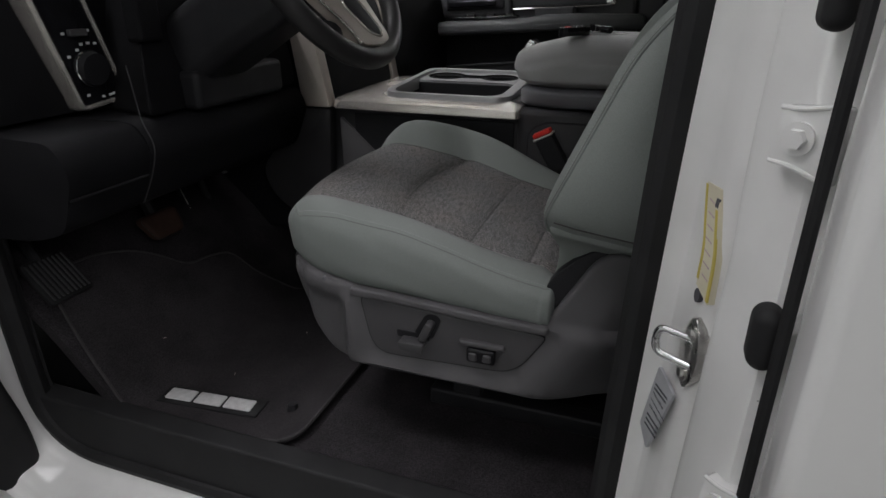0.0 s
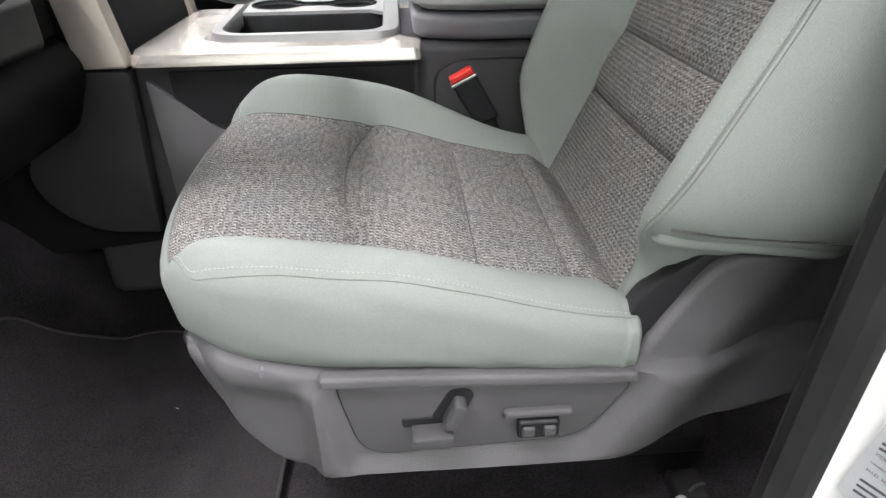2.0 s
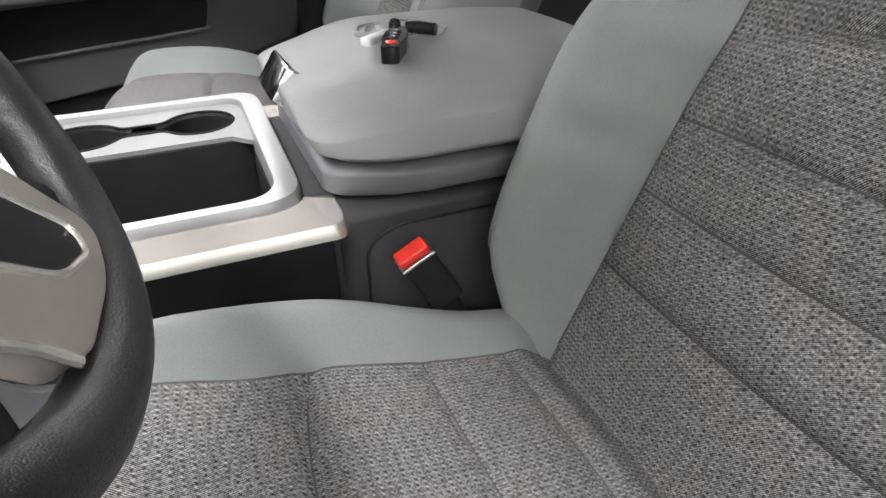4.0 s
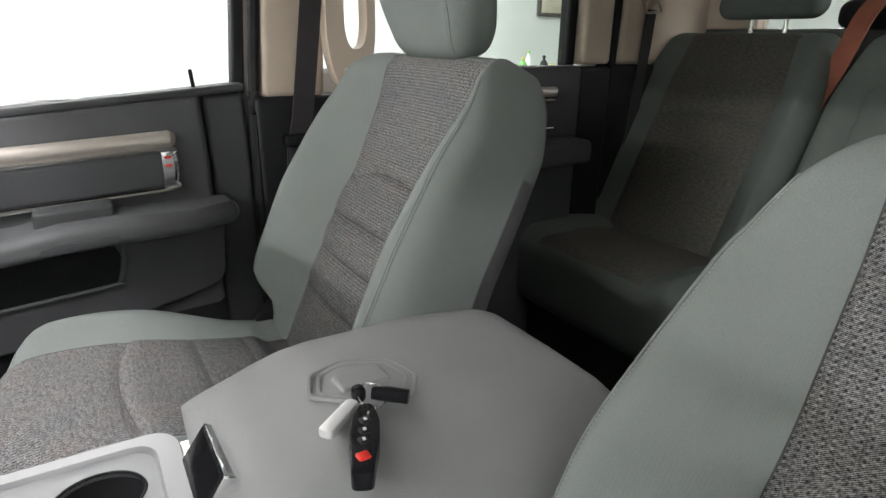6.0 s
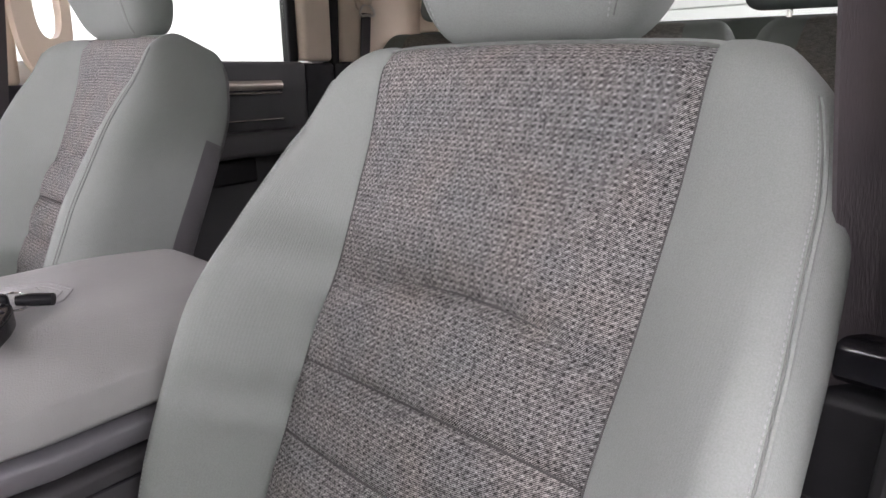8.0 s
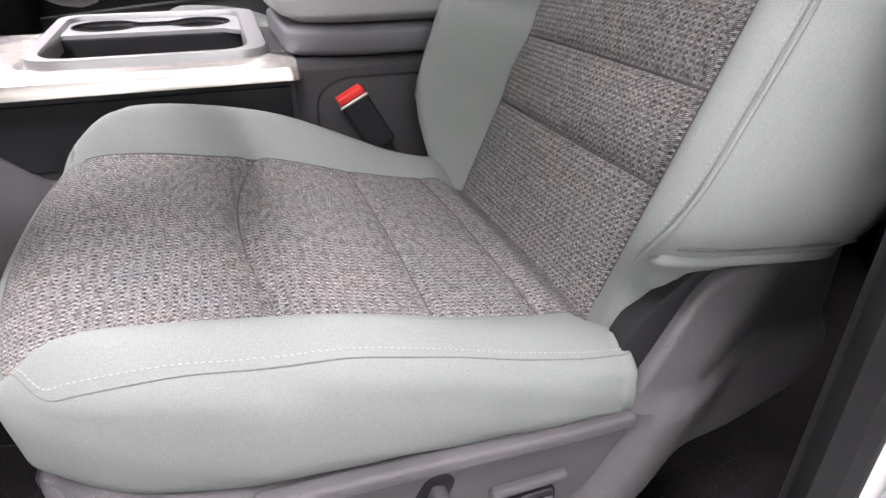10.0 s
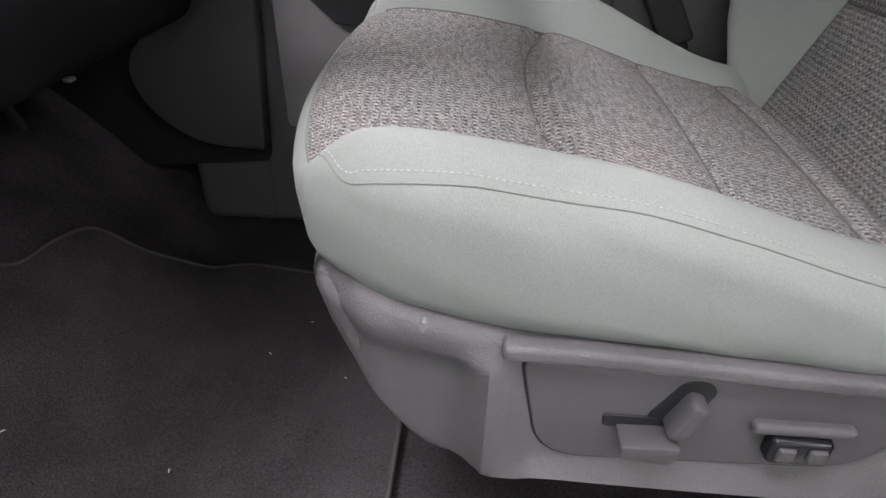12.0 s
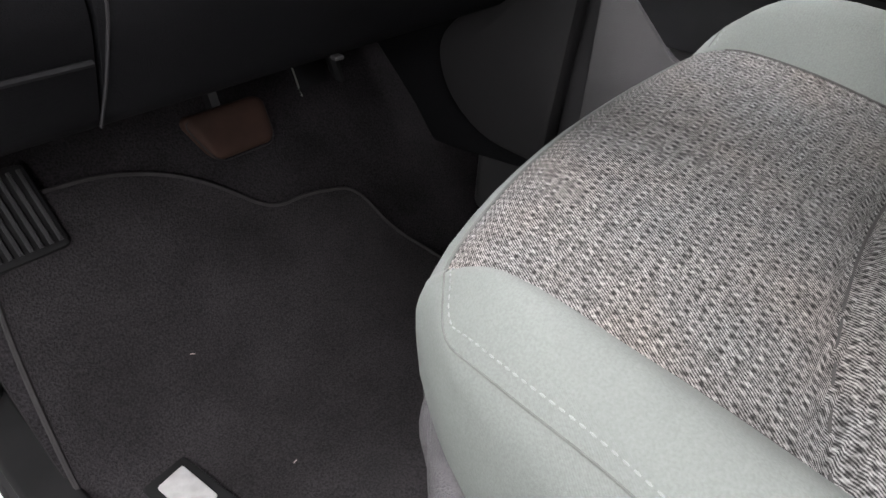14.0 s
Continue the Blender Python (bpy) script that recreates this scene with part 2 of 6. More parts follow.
M_ARM = mat("armrest_grey_vinyl", (0.10, 0.102, 0.105), 0.5, var=0.06, vscale=9, bump=0.2, bscale=480, grain="leather")
M_BEIGE = mat("beige_pillar_plastic", (0.60, 0.50, 0.40), 0.6, var=0.05, vscale=8, bump=0.15, bscale=600)
M_HEADLINER = mat("light_headliner_felt", (0.55, 0.50, 0.44), 0.95, var=0.06, vscale=8, bump=0.2, bscale=700)
M_BELT = mat("dark_belt_webbing", (0.058, 0.051, 0.054), 0.7, var=0.1, vscale=30, bump=0.5, bscale=700, stretch=(1, 1, 0.1))
M_RUSTBELT = mat("rust_belt_webbing", (0.30, 0.10, 0.06), 0.7, var=0.15, vscale=20, bump=0.4, bscale=700)
M_RED = mat("red_plastic", (0.68, 0.035, 0.025), 0.35, var=0.06, vscale=60)
M_PAINT = mat("white_car_paint", (0.80, 0.80, 0.79), 0.22, var=0.02, vscale=5, coat=0.7)
M_JAMB = mat("white_jamb_paint", (0.83, 0.83, 0.82), 0.18, var=0.04, vscale=14, coat=0.8)
M_LABEL = mat("silver_grey_sticker", (0.42, 0.43, 0.45), 0.45, var=0.05, vscale=40)
M_INK = mat("dark_print_ink", (0.09, 0.09, 0.10), 0.7)
M_PRINT = mat("pale_print", (0.65, 0.66, 0.68), 0.6)
M_LOGO = mat("silver_thread_patch", (0.60, 0.60, 0.60), 0.6, var=0.12, vscale=90, bump=0.4, bscale=900)
M_WALL = mat("white_hall_paint", (0.82, 0.86, 0.82), 0.75, var=0.02, vscale=1.5, bump=0.05, bscale=200)
M_HALLFLOOR = mat("grey_hall_floor", (0.12, 0.118, 0.115), 0.35, var=0.2, vscale=1.5, bump=0.1, bscale=90)
# the brown cast is an orange reflection mixed into the rubber's colour
M_PEDAL = mat("worn_pedal_rubber_orange_reflection", (0.046, 0.024, 0.018), 0.75, var=0.3, vscale=30)
M_WOOD = mat("dark_table_top", (0.10, 0.09, 0.085), 0.5, var=0.2, vscale=10)
M_YELLOW = mat("yellow_plastic", (0.75, 0.65, 0.10), 0.4)
M_GREEN = mat("green_plastic", (0.25, 0.55, 0.16), 0.4)
M_PAPER = mat("printed_paper", (0.62, 0.58, 0.45), 0.8, var=0.2, vscale=6)


def glass_mat(name, tint=(0.93, 0.97, 0.95)):
    m = bpy.data.materials.new(name)
    t, p, li = nodes_of(m)
    p.inputs["Base Color"].default_value = (*tint, 1)
    p.inputs["Roughness"].default_value, p.inputs["IOR"].default_value = 0.01, 1.45
    p.inputs["Transmission Weight"].default_value = 1.0
    return m


M_GLASS = glass_mat("window_glass")
M_TINTED = glass_mat("tinted_rear_glass", (0.80, 0.87, 0.82))


# ---- mesh helpers ----
def mesh_of(name, verts, faces, material, uv=None, sharp=38):
    me = bpy.data.meshes.new(name)
    me.from_pydata([tuple(map(float, v)) for v in verts], [], [tuple(map(int, q)) for q in faces])
    if uv is not None:
        lay = me.uv_layers.new(name="UVMap")
        idx = np.empty(len(me.loops), dtype=np.int32)
        me.loops.foreach_get("vertex_index", idx)
        lay.data.foreach_set("uv", np.asarray(uv, dtype=np.float32)[idx].ravel())
    me.materials.append(material)
    me.polygons.foreach_set("use_smooth", [True] * len(me.polygons))
    me.set_sharp_from_angle(angle=radians(sharp))
    me.update()
    return me


def thing(name, base, label, category, group="", kind=""):
    ob = new(name)
    ob.empty_display_size = 0.05
    ob.location = base
    return tagged(ob, label, category, group, kind)


def part(name, shape, material, parent=None, label="", sharp=38):
    """Links a shape (bmesh, or vertices, faces and weave coordinates) as one mesh object under a thing or a part; shapes are given in world metres."""
    if isinstance(shape, bmesh.types.BMesh):
        me = bpy.data.meshes.new(name)
        shape.to_mesh(me)
        shape.free()
        me.materials.append(material)
        me.polygons.foreach_set("use_smooth", [True] * len(me.polygons))
        me.set_sharp_from_angle(angle=radians(sharp))
    else:
        me = mesh_of(name, *shape[:2], material, *(shape[2:3] or (None,)), sharp=sharp)
    ob = new(name, me)
    if parent is not None:
        ob.parent = parent
        if parent.type == "EMPTY":
            ob.matrix_parent_inverse = Matrix.Translation(-parent.location)
    if label:
        ob["label"] = label
    return ob


def single(name, shape, material, label, category, group="", kind="", sharp=38):
    return tagged(part(name, shape, material, None, "", sharp), label, category, group, kind)


def smooth(a, b, x):
    k = np.clip((np.asarray(x, float) - a) / (b - a), 0, 1)
    return k * k * (3 - 2 * k)


def axis_cuts(lo, hi, r, n, extra=()):
    c = [lo + r * (1 - math.tan(radians(a))) for a in (45, 36, 27, 18, 9, 0)]
    c += list(np.linspace(lo + r, hi - r, n + 1)[1:-1])
    c += [hi - r * (1 - math.tan(radians(a))) for a in (0, 9, 18, 27, 36, 45)]
    c = sorted(c)
    for e in extra:
        c = [v for v in c if abs(v - e) > 0.0025] + [e]
    return sorted(set(round(v, 6) for v in c))


def soft_box(lo, hi, r, n=(8, 8, 6), extra=((), (), ()), bend=None, pick=None, weave=None):
    """A rounded box on a fine net, bent by bend(points), and split by pick(axis, side, centres) into named shapes."""
    lo, hi = np.array(lo, float), np.array(hi, float)
    r = np.array(r if hasattr(r, "__len__") else (r, r, r), float)
    ax = [axis_cuts(lo[i], hi[i], r[i], n[i], extra[i]) for i in range(3)]
    pts, index, faces, tags = [], {}, [], []

    def vid(p):
        k = tuple(round(v, 5) for v in p)
        if k not in index:
            index[k] = len(pts)
            pts.append(p)
        return index[k]

    for a in range(3):
        b, c = (a + 1) % 3, (a + 2) % 3
        for side, val in ((0, lo[a]), (1, hi[a])):
            for i in range(len(ax[b]) - 1):
                for j in range(len(ax[c]) - 1):
                    q = []
                    for di, dj in ((0, 0), (1, 0), (1, 1), (0, 1)):
                        p = [0, 0, 0]
                        p[a], p[b], p[c] = val, ax[b][i + di], ax[c][j + dj]
                        q.append(vid(p))
                    mid = [0, 0, 0]
                    mid[a], mid[b], mid[c] = val, (ax[b][i] + ax[b][i + 1]) / 2, (ax[c][j] + ax[c][j + 1]) / 2
                    faces.append(q if side else q[::-1])
                    tags.append(pick(a, side, mid) if pick else "all")
    P = np.array(pts)
    Q = round_to(P, lo, hi, r)
    W = weave(P) if weave else P[:, :2]
    if bend:
        Q = bend(Q, P)
    out = {}
    for key in dict.fromkeys(tags):
        fs = [f for f, k in zip(faces, tags) if k == key]
        used = sorted({v for f in fs for v in f})
        m = {v: k for k, v in enumerate(used)}
        out[key] = (Q[used], [[m[v] for v in f] for f in fs], W[used])
    return out if pick else out["all"]


def round_to(P, lo, hi, r):
    core = np.clip(P, lo + r, hi - r)
    d = (P - core) / r
    ln = np.linalg.norm(d, axis=1, keepdims=True)
    return core + np.where(ln > 1e-9, d / np.maximum(ln, 1e-9), 0) * r


def on_box(path, lo, hi, r, bend=None):
    """Points of the skin of such a box, from points of its unrounded hull."""
    P = np.array(path, float)
    lo, hi = np.array(lo, float), np.array(hi, float)
    r = np.array(r if hasattr(r, "__len__") else (r, r, r), float)
    Q = round_to(P, lo, hi, r)
    return bend(Q, P) if bend else Q


def tube(path, radius, n=8, closed=False, flat=1.0, up=(0, 0, 1)):
    """A round (or flattened) bar along a path."""
    P = np.array(path, float)
    T = np.gradient(P, axis=0) if not closed else np.roll(P, -1, 0) - np.roll(P, 1, 0)
    T /= np.maximum(np.linalg.norm(T, axis=1, keepdims=True), 1e-9)
    U = np.array(up, float) - (T @ np.array(up, float))[:, None] * T
    bad = np.linalg.norm(U, axis=1) < 0.05
    U[bad] = np.cross(T[bad], (1.0, 0.03, 0.0))
    U /= np.linalg.norm(U, axis=1, keepdims=True)
    S = np.cross(T, U)
    rad = np.broadcast_to(np.asarray(radius, float), (len(P),))
    V, F = [], []
    for k in range(len(P)):
        for i in range(n):
            a = 2 * math.pi * i / n
            V.append(P[k] + rad[k] * (math.cos(a) * S[k] + flat * math.sin(a) * U[k]))
    m = len(P)
    for k in range(m if closed else m - 1):
        for i in range(n):
            a, b = k * n + i, k * n + (i + 1) % n
            c, d = ((k + 1) % m) * n + (i + 1) % n, ((k + 1) % m) * n + i
            F.append((a, b, c, d))
    if not closed:
        F += [tuple(range(n))[::-1], tuple((m - 1) * n + i for i in range(n))]
    return V, F


def arc_path(pts, steps=6):
    """A smooth path through points (Catmull-Rom)."""
    P = np.array(pts, float)
    P = np.vstack([2 * P[0] - P[1], P, 2 * P[-1] - P[-2]])
    out = []
    for i in range(1, len(P) - 2):
        for s in range(steps):
            t = s / steps
            a, b, c, d = P[i - 1], P[i], P[i + 1], P[i + 2]
            out.append(0.5 * (2 * b + (c - a) * t + (2 * a - 5 * b + 4 * c - d) * t * t + (3 * b - a - 3 * c + d) * t ** 3))
    out.append(P[-2])
    return np.array(out)


def rounded(corners, radii, steps=5):
    """A closed outline with its corners rounded."""
    C = [np.array(c, float) for c in corners]
    out = []
    for i, c in enumerate(C):
        a, b = C[i - 1], C[(i + 1) % len(C)]
        r = radii[i] if hasattr(radii, "__len__") else radii
        ua, ub = a - c, b - c
        la, lb = np.linalg.norm(ua), np.linalg.norm(ub)
        d = min(r, la * 0.49, lb * 0.49)
        p, q = c + ua / la * d, c + ub / lb * d
        for s in range(steps + 1):
            t = s / steps
            out.append((1 - t) ** 2 * p + 2 * t * (1 - t) * c + t * t * q)
    return np.array(out)


def slab(outline, frame3, lo, hi, edge=0.0, seg=2):
    """A plate: an outline in the plane of frame3 (origin, u, v, w), from lo to hi along w, its rims rounded by edge."""
    o, u, v, w = (np.array(a, float) for a in frame3)
    bm = bmesh.new()
    ring = [bm.verts.new(o + u * p[0] + v * p[1] + w * lo) for p in outline]
    f = bm.faces.new(ring)
    g = bmesh.ops.extrude_face_region(bm, geom=[f])
    for e in g["geom"]:
        if isinstance(e, bmesh.types.BMVert):
            e.co += Vector(w * (hi - lo))
    bmesh.ops.recalc_face_normals(bm, faces=bm.faces)
    if edge:
        es = [e for e in bm.edges if len(e.link_faces) == 2 and any(len(q.verts) == len(outline) for q in e.link_faces)]
        bmesh.ops.bevel(bm, geom=es, offset=edge, segments=seg, profile=0.5, affect="EDGES", clamp_overlap=True)
    return bm


XZ = ((0, 0, 0), (1, 0, 0), (0, 0, 1), (0, 1, 0))
XY = ((0, 0, 0), (1, 0, 0), (0, 1, 0), (0, 0, 1))
YZ = ((0, 0, 0), (0, 1, 0), (0, 0, 1), (1, 0, 0))


def block(lo, hi, r=0.006, n=(3, 3, 3), bend=None):
    return soft_box(lo, hi, r, n, bend=bend)


def ring_plate(outer, inner, z0, z1, lip=0.004):
    """A plate with a hole: two outlines with the same number of points."""
    n = len(outer)
    V, F = [], []
    prof = [(outer, z0), (outer, z1 - lip), ((outer * (1 - 0.0) + (inner - outer) * 0.08), z1), ((outer + (inner - outer) * 0.9), z1), (inner, z1 - lip), (inner, z0)]
    for loop, z in prof:
        V += [(p[0], p[1], z) for p in loop]
    for k in range(len(prof)):
        k2 = (k + 1) % len(prof)
        for i in range(n):
            j = (i + 1) % n
            F.append((k * n + i, k * n + j, k2 * n + j, k2 * n + i))
    return V, F


def sheet(P, thick=None, closed=False):
    """A net of points as a surface; with thick, a shell."""
    P = np.array(P, float)
    nu, nv = P.shape[:2]
    V = [tuple(p) for p in P.reshape(-1, 3)]
    F = []
    for i in range(nu - 1):
        for j in range(nv - (0 if closed else 1)):
            F.append((i * nv + j, (i + 1) * nv + j, (i + 1) * nv + (j + 1) % nv, i * nv + (j + 1) % nv))
    if thick is not None:
        N = len(V)
        V += [tuple(np.array(p) + np.array(thick)) for p in V]
        F += [tuple(N + a for a in f[::-1]) for f in F]
        rim = [i * nv for i in range(nu)] + [(nu - 1) * nv + j for j in range(1, nv)] + [i * nv + nv - 1 for i in range(nu - 2, -1, -1)] + [j for j in range(nv - 2, 0, -1)]
        for a, b in zip(rim, rim[1:] + rim[:1]):
            F.append((a, b, N + b, N + a)[::-1])
    return V, F


def fixed(shape):
    """The shape with its normals turned outwards."""
    bm = bmesh.new()
    vs = [bm.verts.new(tuple(map(float, v))) for v in shape[0]]
    for q in shape[1]:
        try:
            bm.faces.new([vs[i] for i in q])
        except ValueError:
            pass
    bmesh.ops.recalc_face_normals(bm, faces=bm.faces)
    return bm


# ---- the hall ----
def room_wall(name, lo, hi, label):
    return single(name, block(lo, hi, 0.004, (1, 1, 1)), M_WALL, label, "wall", kind="structure")


HX0, HX1, HY0, HY1 = -9.0, 14.0, -7.0, 11.5
single("ground", block((HX0, HY0, GROUND - 0.2), (HX1, HY1, GROUND), 0.004, (1, 1, 1)), M_HALLFLOOR, "smooth grey concrete floor of the hall", "floor", kind="structure")
room_wall("wall_north", (HX0, HY1, GROUND), (HX1, HY1 + 0.2, CEIL), "plain white painted hall wall")
room_wall("wall_south", (HX0, HY0 - 0.2, GROUND), (HX1, HY0, CEIL), "plain white painted hall wall")
room_wall("wall_west", (HX0 - 0.2, HY0, GROUND), (HX0, HY1, CEIL), "plain white painted hall wall")
wall_e = room_wall("wall_east", (HX1, HY0, GROUND), (HX1 + 0.2, HY1, CEIL), "plain white painted hall wall")
room_wall("ceiling", (HX0, HY0, CEIL), (HX1, HY1, CEIL + 0.2), "plain white hall ceiling")

# roller door seen through the cab's back window
roller = thing("roller_door", (HX1, 0.5, GROUND), "white panelled roller door in the hall wall", "door", kind="structure")
for k in range(12):
    part("panel", block((HX1 - 0.06, -2.5, GROUND + k * 0.30), (HX1 - 0.01, 5.5, GROUND + k * 0.30 + 0.285), 0.012, (1, 2, 1)), M_WALL, roller)

# bench with bottles far off by the north wall
bench = thing("work_table", (8.6, 10.1, GROUND), "narrow dark work table on thin steel legs by the wall", "table")
part("tabletop", block((7.55, 9.8, 0.69), (9.0, 10.4, 0.73), 0.008, (2, 2, 1)), M_WOOD, bench)
for bx in (7.65, 8.9):
    for by in (9.88, 10.32):
        part("leg", tube([(bx, by, GROUND), (bx, by, 0.69)], 0.015), M_STEEL, bench)
part("brace", tube([(7.65, 9.88, GROUND + 0.2), (8.9, 9.88, 0.64)], 0.008), M_STEEL, bench)


def bottle(x, y, z, h, r, body, cap, label):
    prof = [(0.0, 0), (r, 0), (r, h * 0.6), (r * 0.85, h * 0.7), (r * 0.35, h * 0.8), (r * 0.33, h * 0.9), (0, h * 0.9)]
    P = [[(x + a * math.cos(t), y + a * math.sin(t), z + b) for a, b in prof] for t in np.linspace(0, 2 * math.pi, 13)]
    t = thing("bottle", (x, y, z), label, "bottle")
    part("body", fixed(sheet(P)), body, t)
    part("cap", tube([(x, y, z + h * 0.89), (x, y, z + h)], r * 0.42), cap, t)
    return t


bottle(7.80, 10.0, 0.73, 0.26, 0.06, M_GREEN, M_YELLOW, "green plastic spray bottle on the work table")
bottle(7.97, 10.1, 0.73, 0.36, 0.05, M_WALL, M_GREEN, "white plastic bottle with a green cap")
bottle(8.17, 10.0, 0.73, 0.30, 0.055, M_BLACK, M_BLACK, "black plastic bottle on the work table")
bottle(8.37, 10.1, 0.73, 0.20, 0.06, M_WALL, M_YELLOW, "small white bottle with a yellow cap")
bottle(8.70, 10.0, 0.73, 0.15, 0.09, M_YELLOW, M_GREEN, "squat yellow tub on the work table")
bottle(8.95, 10.05, 0.73, 0.28, 0.05, M_PRINT, M_BLACK, "pale grey bottle with a black cap")
pic = thing("framed_certificate", (9.4, 11.47, 1.6), "framed paper certificate hanging on the white wall", "picture")
part("frame", block((9.15, 11.44, 1.65), (9.75, 11.50, 2.35), 0.01, (1, 1, 1)), M_WOOD, pic)
part("paper", block((9.20, 11.425, 1.70), (9.70, 11.436, 2.30), 0.002, (1, 1, 1)), M_PAPER, pic)

# ---- the cab shell ----
CY = 0.465               # the cab's centre line
cab = thing("cab_shell", (0.6, CY, 0), "white painted crew cab body of a pickup truck", "vehicle body", kind="structure")

# aperture of the driver's door: (x, z) all round, then a section pushed outwards from it
APER = rounded([(-0.445, 0.72), (-0.425, -0.098), (0.540, -0.098), (0.572, 0.72), (0.62, 1.24), (-0.10, 1.24)], [0.1, 0.13, 0.10, 0.3, 0.08, 0.12], 10)


def leaned(y, z):
    """The body side leans inwards with height, more so at its outer skin."""
    return y + 0.19 * max(0.0, z - 0.30) * float(smooth(-0.36, -0.50, y))


def swept(loop, section):
    L = np.array(loop)
    T = np.roll(L, -1, 0) - np.roll(L, 1, 0)
    T /= np.linalg.norm(T, axis=1, keepdims=True)
    N = np.stack([-T[:, 1], T[:, 0]], 1)
    c = L.mean(0)
    N *= np.sign(((L - c) * N).sum(1, keepdims=True))
    section = list(section)
    def wander(d, p):
        """The pillar's inner fold swings outwards round the striker."""
        if p[0] < 0.3 or d < 0.03 or d > 0.085:
            return 0.0
        return 0.006 * math.exp(-((p[1] - 0.40) / 0.10) ** 2) - 0.005 * math.exp(-((p[1] - 0.22) / 0.06) ** 2)

    P = [[(p[0] + (d + wander(d, p)) * n[0], leaned(y, p[1] + d * n[1]), p[1] + d * n[1]) for d, y in [(min(d0, 0.10 if n[1] < -0.4 else 9.0), y0) for d0, y0 in section]] for p, n in zip(L, N)]
    P.append(P[0])
    return fixed(sheet(P))


part("door_seal", swept(APER, [(0.10, -0.306), (0.0, -0.308), (-0.006, -0.312), (-0.004, -0.316), (-0.012, -0.322), (-0.016, -0.336), (-0.010, -0.350), (0.0, -0.355), (0.012, -0.352), (0.02, -0.345)]), M_RUBBER, cab, "black rubber door seal")
part("door_jamb", swept(APER, [(0.006, -0.350), (0.020, -0.352), (0.030, -0.357), (0.037, -0.370), (0.046, -0.395), (0.052, -0.410), (0.058, -0.417), (0.064, -0.421), (0.069, -0.428), (0.070, -0.438), (0.063, -0.446), (0.056, -0.455), (0.058, -0.468), (0.069, -0.488), (0.079, -0.510), (0.088, -0.520), (0.11, -0.524), (0.2, -0.524)]), M_JAMB, cab, "glossy white painted door jamb")

# floor pan and toe board under one carpet
def floor_z(x):
    x = np.asarray(x, float)
    well = 0.028 * smooth(0.09, 0.0, x) * smooth(-0.42, -0.28, x)      # the footwell lies lower
    return 0.92 * np.clip(-0.235 - x, 0, None) * smooth(-0.20, -0.30, x) - well


xs = np.concatenate([np.linspace(-0.85, -0.18, 22), np.linspace(-0.14, 0.14, 16), np.linspace(0.21, 2.0, 26)])
ys = np.linspace(-0.31, 1.26, 40)
NET = np.array([[(x, y, float(floor_z(x)) - 0.006 + 0.0025 * noise.noise((x * 9, y * 9, 0))) for y in ys] for x in xs])
single("floor", fixed(sheet(NET, (0, 0, -0.03))), M_CARPET, "dark charcoal cut-pile carpet on the cab floor", "carpet", kind="structure")
part("floor_pan", block((-0.9, -0.49, -0.30), (2.05, 1.42, -0.20), 0.03, (4, 4, 1)), M_BLACK, cab)
part("floor_support", block((-0.85, -0.30, -0.21), (2.0, 1.25, -0.05), 0.02, (2, 2, 1)), M_BLACK, cab)
part("running_board", soft_box((-0.80, -0.66, -0.36), (1.6, -0.50, -0.30), 0.02, (6, 2, 1)), M_BLACK, cab, "black running board under the sill")
part("firewall", block((-0.95, -0.32, 0.0), (-0.88, 1.25, 0.78), 0.01, (1, 4, 3)), M_BLACK, cab)
part("scuff_plate", block((-0.45, -0.345, -0.105), (0.54, -0.303, 0.003), 0.006, (6, 2, 1)), M_RUBBER, cab, "black sill scuff plate")

part("kick_panel", soft_box((-0.86, -0.35, -0.10), (-0.425, -0.306, 0.42), 0.012, (4, 1, 4)), M_RUBBER, cab, "plain black kick panel")

# roof, windscreen frame and back wall
part("roof_skin", soft_box((-0.15, -0.48, 1.33), (2.12, 1.41, 1.40), 0.03, (4, 4, 1)), M_PAINT, cab)
part("headliner", soft_box((-0.15, -0.40, 1.27), (2.06, 1.33, 1.326), 0.02, (4, 4, 1)), M_HEADLINER, cab)
for s in (-1, 1):
    y = CY + s * 0.84
    part("a_pillar", tube([(-0.98, y, 0.78), (-0.14, y - s * 0.06, 1.30)], 0.05, 10), M_BEIGE, cab)
part("cowl", block((-1.1, -0.42, 0.70), (-0.86, 1.35, 0.80), 0.02, (1, 4, 1)), M_BLACK, cab)
part("windscreen", fixed(sheet([[(-0.97, y, 0.80), (-0.13, y, 1.31)] for y in (-0.33, 1.26)], (0.004, 0, 0.006))), M_GLASS, cab).visible_shadow = False

part("back_wall", block((2.03, -0.46, 0.0), (2.10, 1.39, 0.95), 0.01, (1, 4, 4)), M_SHADECLOTH, cab)
part("back_wall_top", block((2.03, -0.46, 1.25), (2.10, 1.39, 1.32), 0.01, (1, 4, 1)), M_BEIGE, cab)
for y0, y1 in ((-0.46, -0.22), (1.15, 1.39)):
    part("back_corner", block((2.03, y0, 0.95), (2.10, y1, 1.25), 0.01, (1, 1, 1)), M_BEIGE, cab)
part("back_window", block((2.06, -0.22, 0.95), (2.066, 1.15, 1.25), 0.002, (1, 1, 1)), M_GLASS, cab).visible_shadow = False

